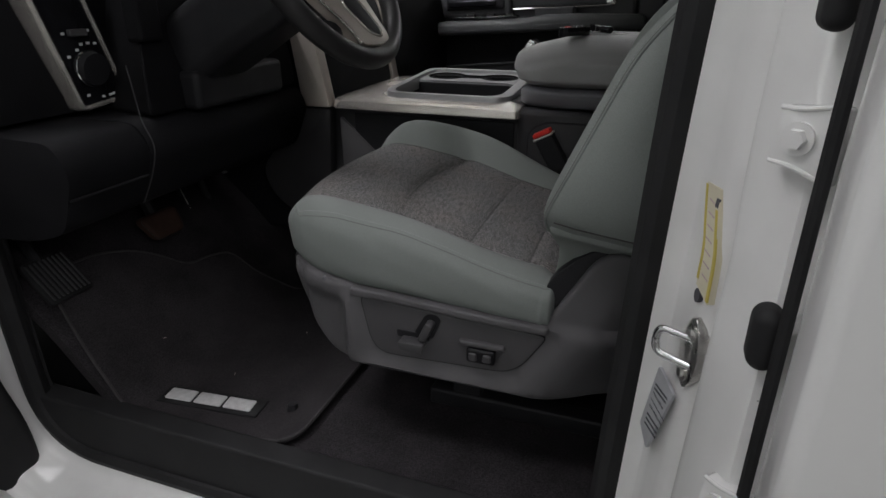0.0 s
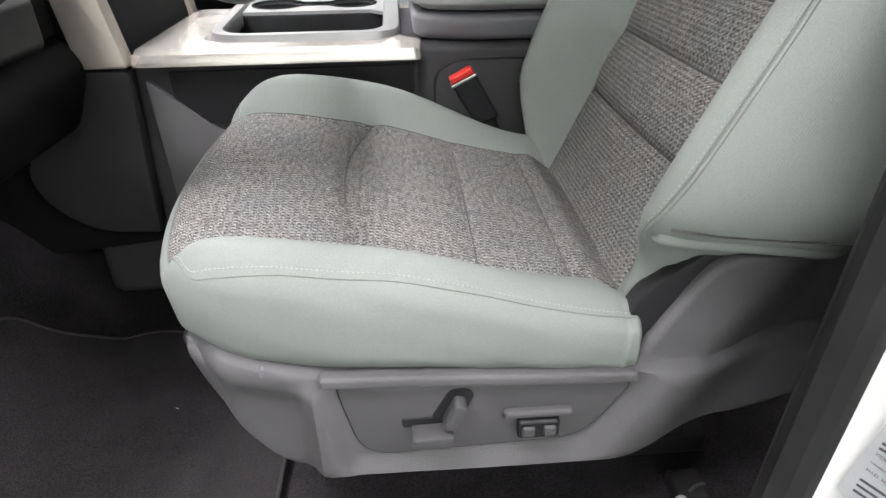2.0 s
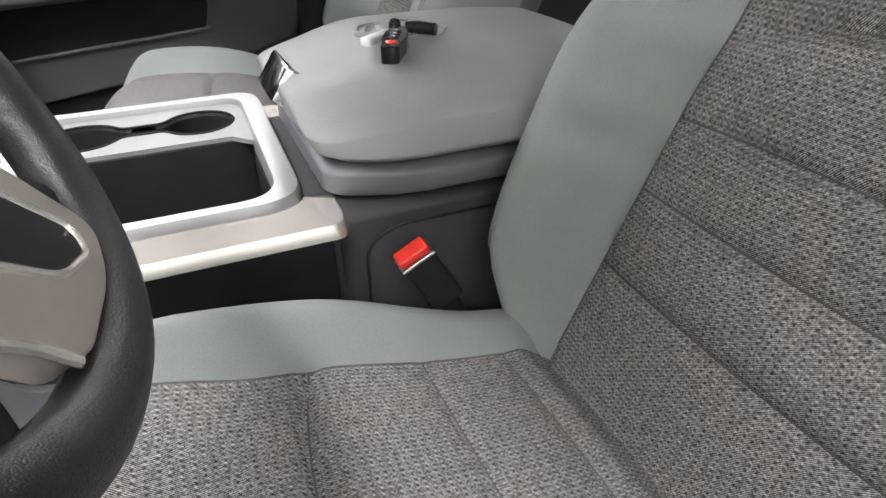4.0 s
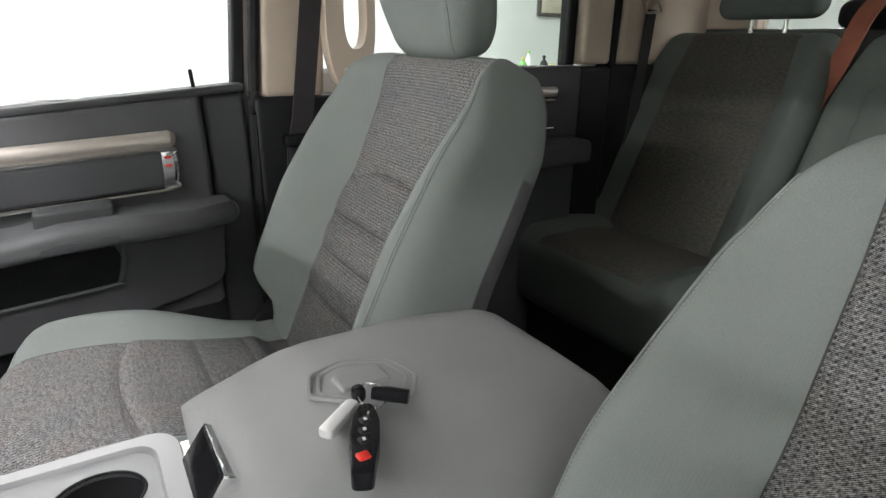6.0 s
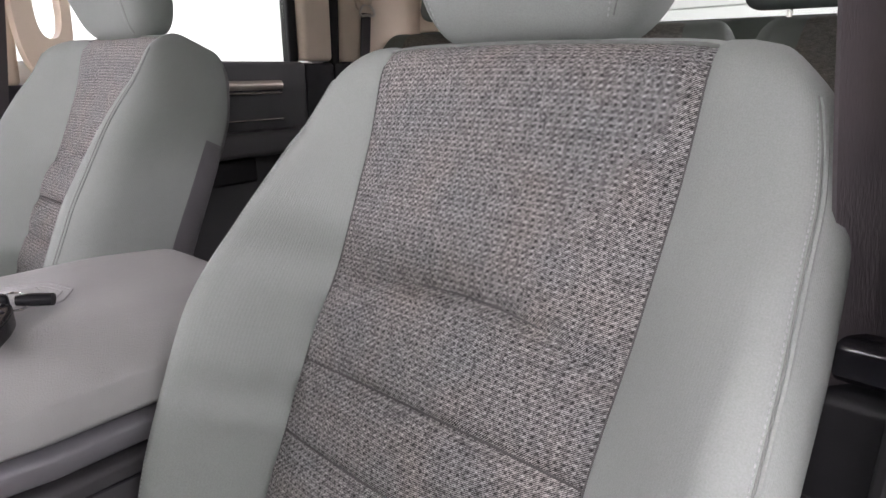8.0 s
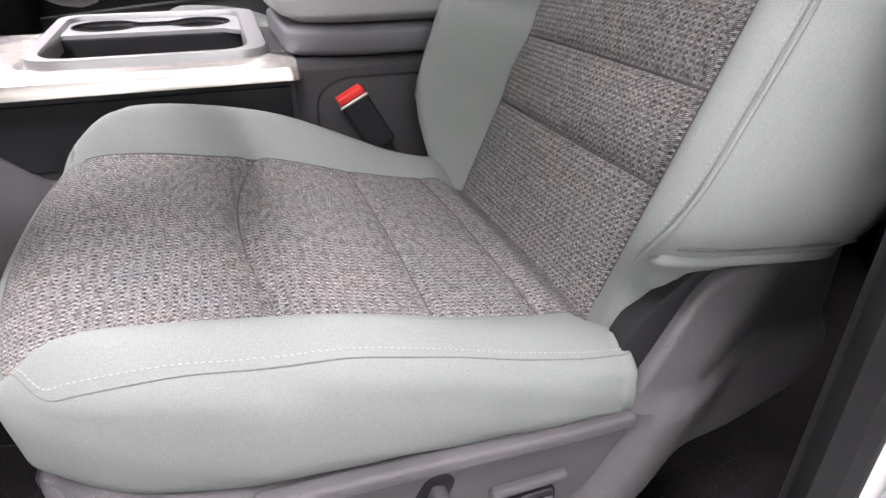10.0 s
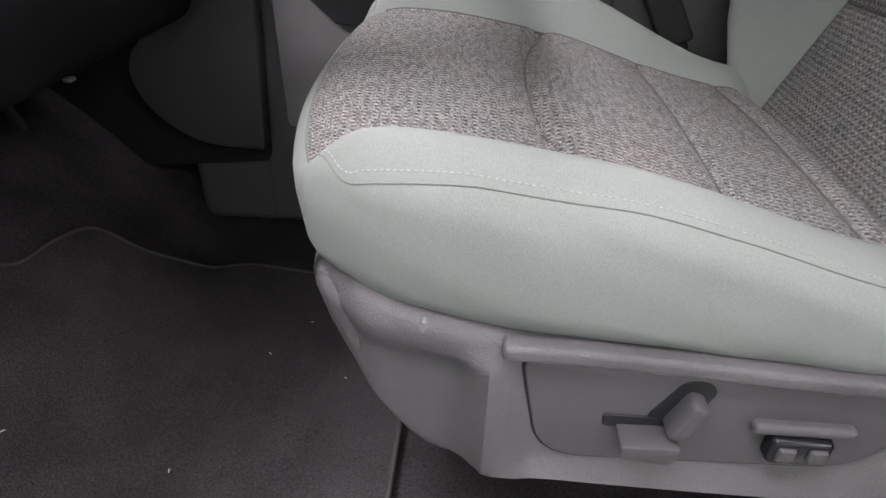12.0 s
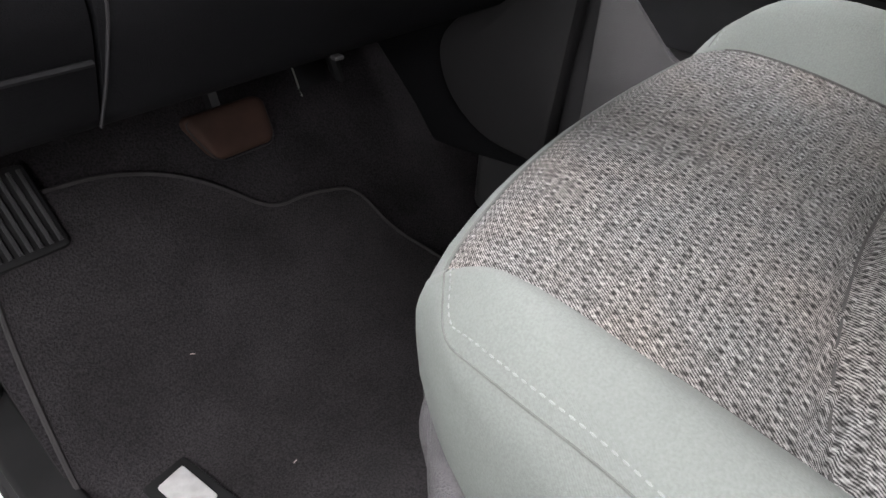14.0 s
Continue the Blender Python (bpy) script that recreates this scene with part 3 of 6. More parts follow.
# passenger side: pillars between the doors
part("b_pillar_lower", soft_box((0.535, 1.262, 0.0), (0.86, 1.34, 0.788), 0.012, (3, 1, 6)), M_BLACK, cab, "black lower pillar trim")
part("b_pillar_upper", soft_box((0.552, 1.268, 0.785), (0.688, 1.35, 1.29), 0.014, (3, 1, 6), bend=lambda q, p: q + np.stack([0.06 * (q[:, 2] - 0.785), 0 * q[:, 0], 0 * q[:, 0]], 1)), M_BEIGE, cab, "beige upper pillar trim")
part("pillar_seal", tube(arc_path([(0.528, 1.275, 0.0), (0.532, 1.275, 0.5), (0.538, 1.28, 0.8), (0.565, 1.28, 1.1), (0.58, 1.27, 1.29)]), 0.012, 8), M_RUBBER, cab)
part("pillar_outer", block((0.53, 1.36, -0.05), (0.70, 1.42, 1.33), 0.02, (1, 1, 2)), M_PAINT, cab)
part("c_pillar_upper", soft_box((1.475, 1.30, 0.845), (1.585, 1.37, 1.29), 0.014, (2, 1, 4)), M_BEIGE, cab)
part("c_seal", tube([(1.615, 1.335, 0.0), (1.615, 1.335, 0.84), (1.635, 1.34, 1.29)], 0.018, 8), M_RUBBER, cab)
part("c_pillar_lower", soft_box((1.60, 1.315, 0.0), (2.03, 1.40, 0.842), 0.012, (3, 1, 4)), M_BLACK, cab)
part("quarter_trim", soft_box((1.645, 1.325, 0.842), (2.05, 1.40, 1.29), 0.02, (4, 1, 4)), M_BEIGE, cab)
part("quarter_outer", block((1.55, 1.38, -0.05), (2.1, 1.43, 1.33), 0.02, (1, 1, 2)), M_PAINT, cab)

# driver side behind the door: inner trim, rear door and corner
part("b_trim", soft_box((0.60, -0.355, 0.05), (0.82, -0.312, 0.80), 0.015, (3, 1, 6)), M_BLACK, cab, "black inner pillar trim")
part("b_trim_upper", soft_box((0.62, -0.36, 0.80), (0.80, -0.30, 1.29), 0.015, (3, 1, 4)), M_BEIGE, cab)
part("side_trim", soft_box((0.82, -0.40, 0.0), (2.03, -0.36, 0.82), 0.015, (4, 1, 4)), M_DOOR, cab)
part("side_corner", soft_box((1.55, -0.42, 0.82), (2.05, -0.37, 1.29), 0.015, (3, 1, 3)), M_BEIGE, cab)
part("rear_door_window_glass", block((0.80, -0.43, 0.80), (1.56, -0.424, 1.28), 0.002, (1, 1, 1)), M_GLASS, cab).visible_shadow = False

rear_door = thing("door_3", (0.66, -0.56, 0), "closed white painted rear door of the cab", "car door", kind="structure")
part("skin", soft_box((0.660, -0.560, -0.12), (1.62, -0.500, 0.80), 0.012, (8, 2, 8), bend=lambda q, p: q + np.stack([0.01 * smooth(0.6, 0.8, q[:, 2]), 0.10 * np.clip(q[:, 2] - 0.70, 0, None) - 0.010 * smooth(-0.1, 0.5, q[:, 2]), 0 * q[:, 0]], 1)), M_PAINT, rear_door)
part("edge_seal", tube(arc_path([(0.652, -0.514, -0.1), (0.653, -0.514, 0.3), (0.655, -0.513, 0.66), (0.668, -0.490, 0.82), (0.70, -0.36, 1.28)]), 0.0048, 8), M_RUBBER, rear_door)
part("window_frame", block((0.70, -0.44, 0.80), (0.76, -0.38, 1.30), 0.012, (1, 1, 2)), M_BLACK, rear_door)

# the driver's door stands open, seen by its hinge end
front_door = thing("door_4", (-0.44, -0.42, 0), "opened driver's door with black inner trim", "car door", kind="structure")
DF = ((-0.415, -0.372, 0.0), (-0.30, -0.954, 0), (0, 0, 1), (0.954, -0.30, 0))
part("inner_trim", slab(rounded([(0.012, 0.76), (0.028, 0.10), (-0.004, -0.06), (0.010, -0.235), (0.30, -0.25), (0.98, -0.24), (1.06, 0.20), (1.04, 0.76)], [0.03, 0.2, 0.12, 0.09, 0.05, 0.12, 0.1, 0.04], 6), DF, -0.050, 0.012, 0.014, 3), M_RUBBER, front_door, "black door trim")
part("skin", slab(rounded([(-0.03, 0.76), (-0.03, -0.27), (1.00, -0.27), (1.09, 0.20), (1.07, 0.76)], [0.03, 0.06, 0.12, 0.1, 0.04], 5), DF, -0.115, -0.052, 0.018, 3), M_PAINT, front_door, "white painted outer skin")
part("armrest", soft_box((0.30, 0.38, 0.010), (0.95, 0.46, 0.065), 0.02, (6, 2, 2), bend=lambda q, p: np.array(DF[0]) + q[:, [0]] * np.array([DF[1]]) + q[:, [1]] * np.array([DF[2]]) + q[:, [2]] * np.array([DF[3]])), M_BLACK, front_door)
part("window_frame", tube([np.array(DF[0]) + np.array(DF[1]) * u + np.array([0.0, 0.0, z]) - np.array(DF[3]) * 0.06 for u, z in ((0.0, 0.75), (0.40, 1.20), (0.70, 1.26), (1.02, 1.22), (1.05, 0.75))], 0.022, 8), M_BLACK, front_door)


# ---- door panels on the passenger side ----
def tilted_out(q, p):
    q = q.copy()
    q[:, 1] += 0.035 * smooth(0.62, 0.80, q[:, 2]) + 0.012 * smooth(0.40, 0.15, q[:, 2])
    return q


door = thing("door_1", (0.0, 1.3, 0.0), "closed front passenger door with charcoal panel and chrome strips", "car door", kind="structure")
part("skin", soft_box((-0.62, 1.36, -0.12), (0.525, 1.44, 0.79), 0.02, (6, 1, 5)), M_PAINT, door)
part("inner_panel", soft_box((-0.62, 1.255, 0.02), (0.435, 1.33, 0.787), 0.016, (10, 1, 12), bend=tilted_out), M_DOOR, door, "charcoal vinyl door panel")
part("edge_panel", soft_box((0.438, 1.272, 0.0), (0.522, 1.34, 0.782), 0.012, (2, 1, 10), bend=tilted_out), M_DOORTOP, door)
part("sill_cap", soft_box((-0.62, 1.29, 0.780), (0.524, 1.36, 0.797), 0.007, (8, 1, 1)), M_DOORTOP, door)
part("inset", soft_box((-0.55, 1.240, 0.622), (0.345, 1.262, 0.692), 0.008, (8, 1, 2)), M_DOORTOP, door, "dark padded inset")
part("trim_roll", tube(arc_path([(-0.6, 1.252, 0.712), (-0.3, 1.250, 0.712), (0.0, 1.249, 0.713), (0.33, 1.25, 0.714), (0.352, 1.253, 0.713), (0.364, 1.262, 0.710)]), 0.0165, 10, up=(0, 1, 0), flat=0.75), M_SATIN, door, "champagne trim roll")
part("chrome_strip", tube(arc_path([(-0.10, 1.244, 0.695), (0.1, 1.243, 0.695), (0.345, 1.243, 0.695), (0.366, 1.244, 0.682), (0.364, 1.244, 0.634), (0.345, 1.244, 0.617), (0.1, 1.243, 0.617), (-0.06, 1.244, 0.617)], 8), 0.0045, 8), M_CHROME, door, "thin chrome frame strip")
part("chrome_end", block((0.340, 1.242, 0.622), (0.366, 1.250, 0.692), 0.003, (1, 1, 1)), M_CHROME, door)
for rz in (0.662, 0.678):
    part("red_mark", block((0.347, 1.2405, rz), (0.359, 1.2425, rz + 0.005), 0.0008, (1, 1, 1)), M_RED, door, "small red safety reflector")
part("handle_bezel", soft_box((-0.30, 1.222, 0.598), (0.030, 1.262, 0.700), 0.014, (5, 1, 3)), M_DOORTOP, door)
part("handle_cup", soft_box((-0.20, 1.215, 0.622), (0.006, 1.226, 0.668), 0.005, (3, 1, 1)), M_BLACK, door)
part("handle", soft_box((-0.19, 1.205, 0.632), (-0.022, 1.222, 0.652), 0.005, (3, 1, 1)), M_GLOSSBLACK, door, "dark glossy pull handle")


def arm_bend(q, p):
    q = q.copy()
    k = smooth(0.10, 0.16, q[:, 0])
    top = smooth(0.50, 0.60, p[:, 2])
    q[:, 2] += top * (k * 0.010 - 0.006) - 0.012 * smooth(0.20, 0.46, q[:, 0]) * top
    q[:, 1] += 0.05 * smooth(0.38, 0.47, q[:, 0]) * smooth(1.20, 1.15, q[:, 1])
    return q


part("armrest", soft_box((-0.60, 1.150, 0.545), (0.468, 1.28, 0.594), (0.02, 0.022, 0.020), (14, 3, 3), bend=arm_bend), M_ARM, door, "grey padded armrest")
part("pull_slot", slab(rounded([(0.122, 0.553), (0.126, 0.568), (0.246, 0.570), (0.248, 0.555)], 0.006, 4), XZ, 1.1475, 1.158, 0.001), M_DOORTOP, door)
part("armrest_ledge", soft_box((0.118, 1.19, 0.590), (0.245, 1.262, 0.618), 0.006, (3, 2, 1)), M_DOORTOP, door)
part("switch_plate", soft_box((-0.16, 1.17, 0.590), (0.066, 1.205, 0.600), 0.004, (3, 1, 1)), M_GLOSSBLACK, door)
for sx in (-0.10, -0.03, 0.035):
    part("switch", soft_box((sx - 0.014, 1.176, 0.598), (sx + 0.014, 1.2, 0.607), 0.003, (1, 1, 1)), M_BLACK, door)
low_panel = rounded([(-0.62, 0.30), (0.30, 0.375), (0.436, 0.402), (0.446, 0.56), (-0.62, 0.56)], [0.02, 0.1, 0.035, 0.01, 0.01], 6)
part("lower_panel", slab(low_panel, XZ, 1.236, 1.262, 0.010, 3), M_DOOR, door, "grey lower panel round the pocket")
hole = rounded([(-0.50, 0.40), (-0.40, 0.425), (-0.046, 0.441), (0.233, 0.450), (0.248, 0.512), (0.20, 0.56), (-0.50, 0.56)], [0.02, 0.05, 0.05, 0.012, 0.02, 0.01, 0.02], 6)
# no opening is cut: a flat dark sheet stands for the pocket's shade
part("pocket", slab(hole, XZ, 1.2335, 1.240, 0.001), M_BIN, door, "flat dark sheet for the shaded inside of the door pocket")
part("pocket_lip", tube(arc_path([(-0.48, 1.232, 0.398), (-0.38, 1.231, 0.423), (-0.05, 1.230, 0.4395), (0.215, 1.230, 0.448), (0.238, 1.231, 0.456), (0.250, 1.232, 0.50), (0.249, 1.234, 0.53)]), 0.0042, 8), M_ARM, door)
part("lower_ledge", soft_box((-0.6, 1.255, 0.04), (0.44, 1.285, 0.36), 0.015, (8, 1, 3)), M_BLACK, door)
part("lock_pin", tube([(0.428, 1.318, 0.79), (0.424, 1.318, 0.832)], 0.004), M_BLACK, door)
part("window_glass", block((-0.75, 1.335, 0.79), (0.53, 1.340, 1.30), 0.0015, (1, 1, 1)), M_GLASS, door).visible_shadow = False
part("window_post", block((0.505, 1.325, 0.79), (0.530, 1.37, 1.30), 0.006, (1, 1, 2), bend=lambda q, p: q + np.stack([0.08 * (q[:, 2] - 0.79), 0 * q[:, 0], 0 * q[:, 0]], 1)), M_BLACK, door)

for ob in door.children:
    if ob.name.split(".")[0] not in ("skin", "window_glass", "window_post"):
        for v in ob.data.vertices:
            v.co.z += (0.05 + 0.034 * float(smooth(0.73, 0.77, v.co.z))) * (v.co.x - 0.30)      # its lines rise rearwards

door2 = thing("door_2", (1.2, 1.33, 0.0), "closed rear passenger door with charcoal panel in shade", "car door", kind="structure")
part("skin", soft_box((0.70, 1.37, -0.12), (1.60, 1.44, 0.84), 0.02, (4, 1, 4)), M_PAINT, door2)
part("inner_panel", soft_box((0.865, 1.285, 0.02), (1.465, 1.36, 0.842), 0.016, (6, 1, 8)), M_DOORTOP, door2)
part("edge_panel", soft_box((1.468, 1.30, 0.0), (1.59, 1.36, 0.838), 0.012, (2, 1, 6)), M_BLACK, door2)
part("trim_roll", tube([(0.9, 1.28, 0.775), (1.36, 1.28, 0.775)], 0.014, 10), M_SATIN, door2, "champagne trim roll")
part("chrome_strip", tube([(0.9, 1.278, 0.752), (1.36, 1.278, 0.752)], 0.004, 8), M_CHROME, door2)
part("chrome_strip", tube([(0.9, 1.278, 0.676), (1.36, 1.278, 0.676)], 0.004, 8), M_CHROME, door2)
part("armrest", soft_box((0.9, 1.20, 0.58), (1.45, 1.30, 0.648), 0.02, (5, 2, 2)), M_DOOR, door2)
part("pocket", soft_box((0.95, 1.268, 0.50), (1.25, 1.29, 0.57), 0.008, (3, 1, 1)), M_BLACK, door2)
part("window_glass", block((0.69, 1.345, 0.84), (1.50, 1.350, 1.30), 0.0015, (1, 1, 1)), M_TINTED, door2).visible_shadow = False
part("window_post", block((1.442, 1.335, 0.84), (1.475, 1.38, 1.30), 0.006, (1, 1, 2)), M_BLACK, door2)


# grab handle on the pillar: a flat loop with a long hole
def oval(cx, cz, a, b, n=40, e=2.6):
    out = []
    for i in range(n):
        t = 2 * math.pi * i / n
        c, s = math.cos(t), math.sin(t)
        out.append((cx + a * math.copysign(abs(c) ** (2 / e), c), cz + b * math.copysign(abs(s) ** (2 / e), s)))
    return np.array(out)


def loop_xz(outer, inner, y0, y1):
    V, F = ring_plate(outer, inner, y0, y1, 0.012)
    return fixed(([(v[0], v[2], v[1]) for v in V], F))


grab = thing("grab_handle", (0.738, 1.26, 0.80), "beige plastic grab handle on the pillar", "grab handle")
part("loop", loop_xz(oval(0.738, 0.975, 0.056, 0.175), oval(0.748, 0.957, 0.026, 0.072), 1.225, 1.272), M_BEIGE, grab)
for gz in (0.835, 1.118):
    part("screw_cap", soft_box((0.720, 1.218, gz - 0.012), (0.752, 1.230, gz + 0.012), 0.004, (2, 1, 1)), M_BEIGE, grab)


def strap(path, width, along, thick=0.0016):
    """A flat webbing strip along a path; along: the direction of its width."""
    P = np.array(path, float)
    a = np.array(along, float)
    a /= np.linalg.norm(a)
    T = np.gradient(P, axis=0)
    Nn = np.cross(T, a)
    Nn /= np.maximum(np.linalg.norm(Nn, axis=1, keepdims=True), 1e-9)
    L, R = P - a * width / 2, P + a * width / 2
    rows = [[L[i] + Nn[i] * thick, R[i] + Nn[i] * thick, R[i] - Nn[i] * thick, L[i] - Nn[i] * thick] for i in range(len(P))]
    return fixed(sheet(rows, closed=True))


belt = thing("seat_belt", (0.66, 1.25, 1.28), "dark grey seat belt hanging down the passenger pillar", "seat belt")
part("webbing", strap(arc_path([(0.690, 1.240, 1.27), (0.662, 1.238, 1.02), (0.624, 1.228, 0.76), (0.603, 1.218, 0.66), (0.60, 1.215, 0.42)]), 0.048, (1, 0.15, 0)), M_BELT, belt)
part("guide", soft_box((0.575, 1.205, 0.690), (0.655, 1.235, 0.716), 0.008, (3, 1, 1)), M_GLOSSBLACK, belt)
part("tongue", soft_box((0.585, 1.205, 0.60), (0.64, 1.228, 0.69), 0.008, (2, 1, 2)), M_BLACK, belt)
part("top_guide", soft_box((0.628, 1.222, 1.016), (0.704, 1.256, 1.040), 0.009, (3, 1, 1)), M_SATIN, belt, "pale plastic belt guide")

belt2 = thing("seat_belt", (0.66, -0.29, 1.28), "dark grey seat belt hanging beside the driver's backrest", "seat belt")
part("webbing", strap(arc_path([(0.70, -0.227, 1.27), (0.688, -0.242, 1.0), (0.678, -0.261, 0.84), (0.670, -0.281, 0.70), (0.664, -0.287, 0.62), (0.668, -0.300, 0.2)]), 0.047, (0.8, -0.6, 0)), M_BELT, belt2)
part("guide", soft_box((0.648, -0.318, 0.642), (0.674, -0.256, 0.672), 0.009, (2, 2, 1)), M_GLOSSBLACK, belt2)
part("tongue", soft_box((0.640, -0.330, 0.560), (0.676, -0.246, 0.640), 0.010, (2, 3, 3)), M_BLACK, belt2, "black belt tongue")
part("tongue_edge", tube([(0.641, -0.262, 0.628), (0.640, -0.272, 0.590)], 0.0022, 6), M_STEEL, belt2)

belt3 = thing("seat_belt", (1.85, 1.38, 1.03), "dark rear seat belt hanging from a beige pillar guide", "seat belt")
part("webbing", strap(arc_path([(1.745, 1.311, 1.000), (1.738, 1.311, 0.90), (1.722, 1.311, 0.74), (1.698, 1.312, 0.50)]), 0.042, (1, 0, 0)), M_BELT, belt3)
part("cover", slab(oval(1.742, 1.062, 0.036, 0.060, 28, 2.4), XZ, 1.316, 1.330, 0.005, 2), M_BEIGE, belt3, "beige oval guide cover")
part("knob", soft_box((1.718, 1.296, 1.024), (1.770, 1.320, 1.066), (0.018, 0.010, 0.018), (3, 2, 3)), M_BEIGE, belt3, "beige pivot knob")
part("guide", tube(arc_path([(1.745, 1.305, 1.030), (1.722, 1.304, 1.018), (1.712, 1.303, 0.998), (1.722, 1.302, 0.990), (1.745, 1.302, 0.993), (1.768, 1.302, 0.992), (1.778, 1.303, 1.000), (1.768, 1.304, 1.018), (1.745, 1.305, 1.030)]), 0.0042, 8), M_SATIN, belt3, "pale metal belt loop")

# ---- front seats ----
INS, INC = 0.155, 0.165                       # half widths of the woven centres: backrest, cushion
C_LO, C_HI, C_R = (0.012, -0.236, 0.20), (0.56, 0.236, 0.36), (0.055, 0.045, 0.05)


def lines(t, at, width):
    return np.exp(-((t - at) / width) ** 2)


def cushion_bend(q, p, inner=0.056, outer=0.034):
    q = q.copy()
    x, y = q[:, 0].copy(), q[:, 1].copy()
    ay = np.abs(y)
    k = np.clip((q[:, 2] - 0.20) / 0.16, 0, 1)
    mid = 0.360 - 0.055 * smooth(0.10, 0.46, x) + 0.04 * y * smooth(0.40, 0.10, x)
    rise = np.where(y > 0, inner * smooth(-0.04, 0.10, x), outer * smooth(-0.055, 0.10, x))
    side = rise * smooth(0.150, 0.212, ay) * (1 - 0.75 * smooth(0.22, 0.46, x))
    crown = 0.006 * (1 - (ay / INC) ** 2).clip(0)
    inn = smooth(INC + 0.004, INC - 0.004, ay)
    arc = 0.205 - 0.024 * (1 - (y / INC) ** 2)
    seam = 0.0075 * lines(x, arc, 0.0075) + 0.0035 * lines(x, 0.315, 0.006) + 0.0035 * lines(x, 0.405, 0.006)
    step = 0.005 * smooth(-0.02, 0.03, x - arc) * smooth(0.10, 0.02, x - arc)
    edge = 0.0035 * lines(ay, INC, 0.005)
    roll = 0.020 * smooth(0.424, 0.462, x) * smooth(0.215, 0.17, ay)      # rolls down before the backrest
    top = mid + side + crown * inn + (step - seam) * inn - edge - roll
    low = 0.250 - 0.012 * smooth(0.1, 0.45, x) + 0.012 * smooth(0.1, 0.0, x)
    q[:, 2] = low + k * (top - low)
    wide = np.where(y > 0, 0.046, 0.006) * smooth(0.17, 0.01, x)
    flare = wide * np.where(ay < INC, ay / INC, ((0.236 - ay) / (0.236 - INC)).clip(0))
    tuck = smooth(0.14, 0.236, ay) * np.where(y > 0, 0.004, 0.030) * smooth(0.20, 0.02, x)
    slack = 0.0011 * np.sin(52 * x + 26 * k) * np.sin(19 * x + 4 * k + 1) + 0.0007 * np.sin(90 * x - 5 * k)
    q[:, 1] = np.sign(y) * (ay + flare - tuck + (0.009 + slack) * np.sin(np.pi * k) * smooth(0.15, 0.2, ay))
    nose = sum(np.interp(y + o, [-0.236, -0.17, -0.09, 0.0, 0.10, 0.19, 0.236], [0.034, 0.006, -0.016, -0.025, -0.026, -0.018, 0.004]) for o in (-0.03, 0.0, 0.03)) / 3
    q[:, 0] = x + (nose + 0.012 * (1 - k)) * smooth(0.12, 0.0, x)
    late = smooth(0.19, 0.215, ay) * np.clip(x - 0.435, 0, None)
    q[:, 0] -= 0.82 * late
    return q


FRONT_CUT = 0.3545


def cushion_pick(a, s, m):
    if a == 2 and s == 1 and abs(m[1]) < INC:
        return "insert"
    if a == 0 and s == 0 and m[2] > FRONT_CUT and abs(m[1]) < INC:
        return "insert"
    return "cover"


B0, B_REC = (0.455, 0.29), radians(24.2)
B_LO, B_HI, B_R = (-0.06, -0.245, -0.15), (0.625, 0.245, 0.0), (0.05, 0.038, 0.044)


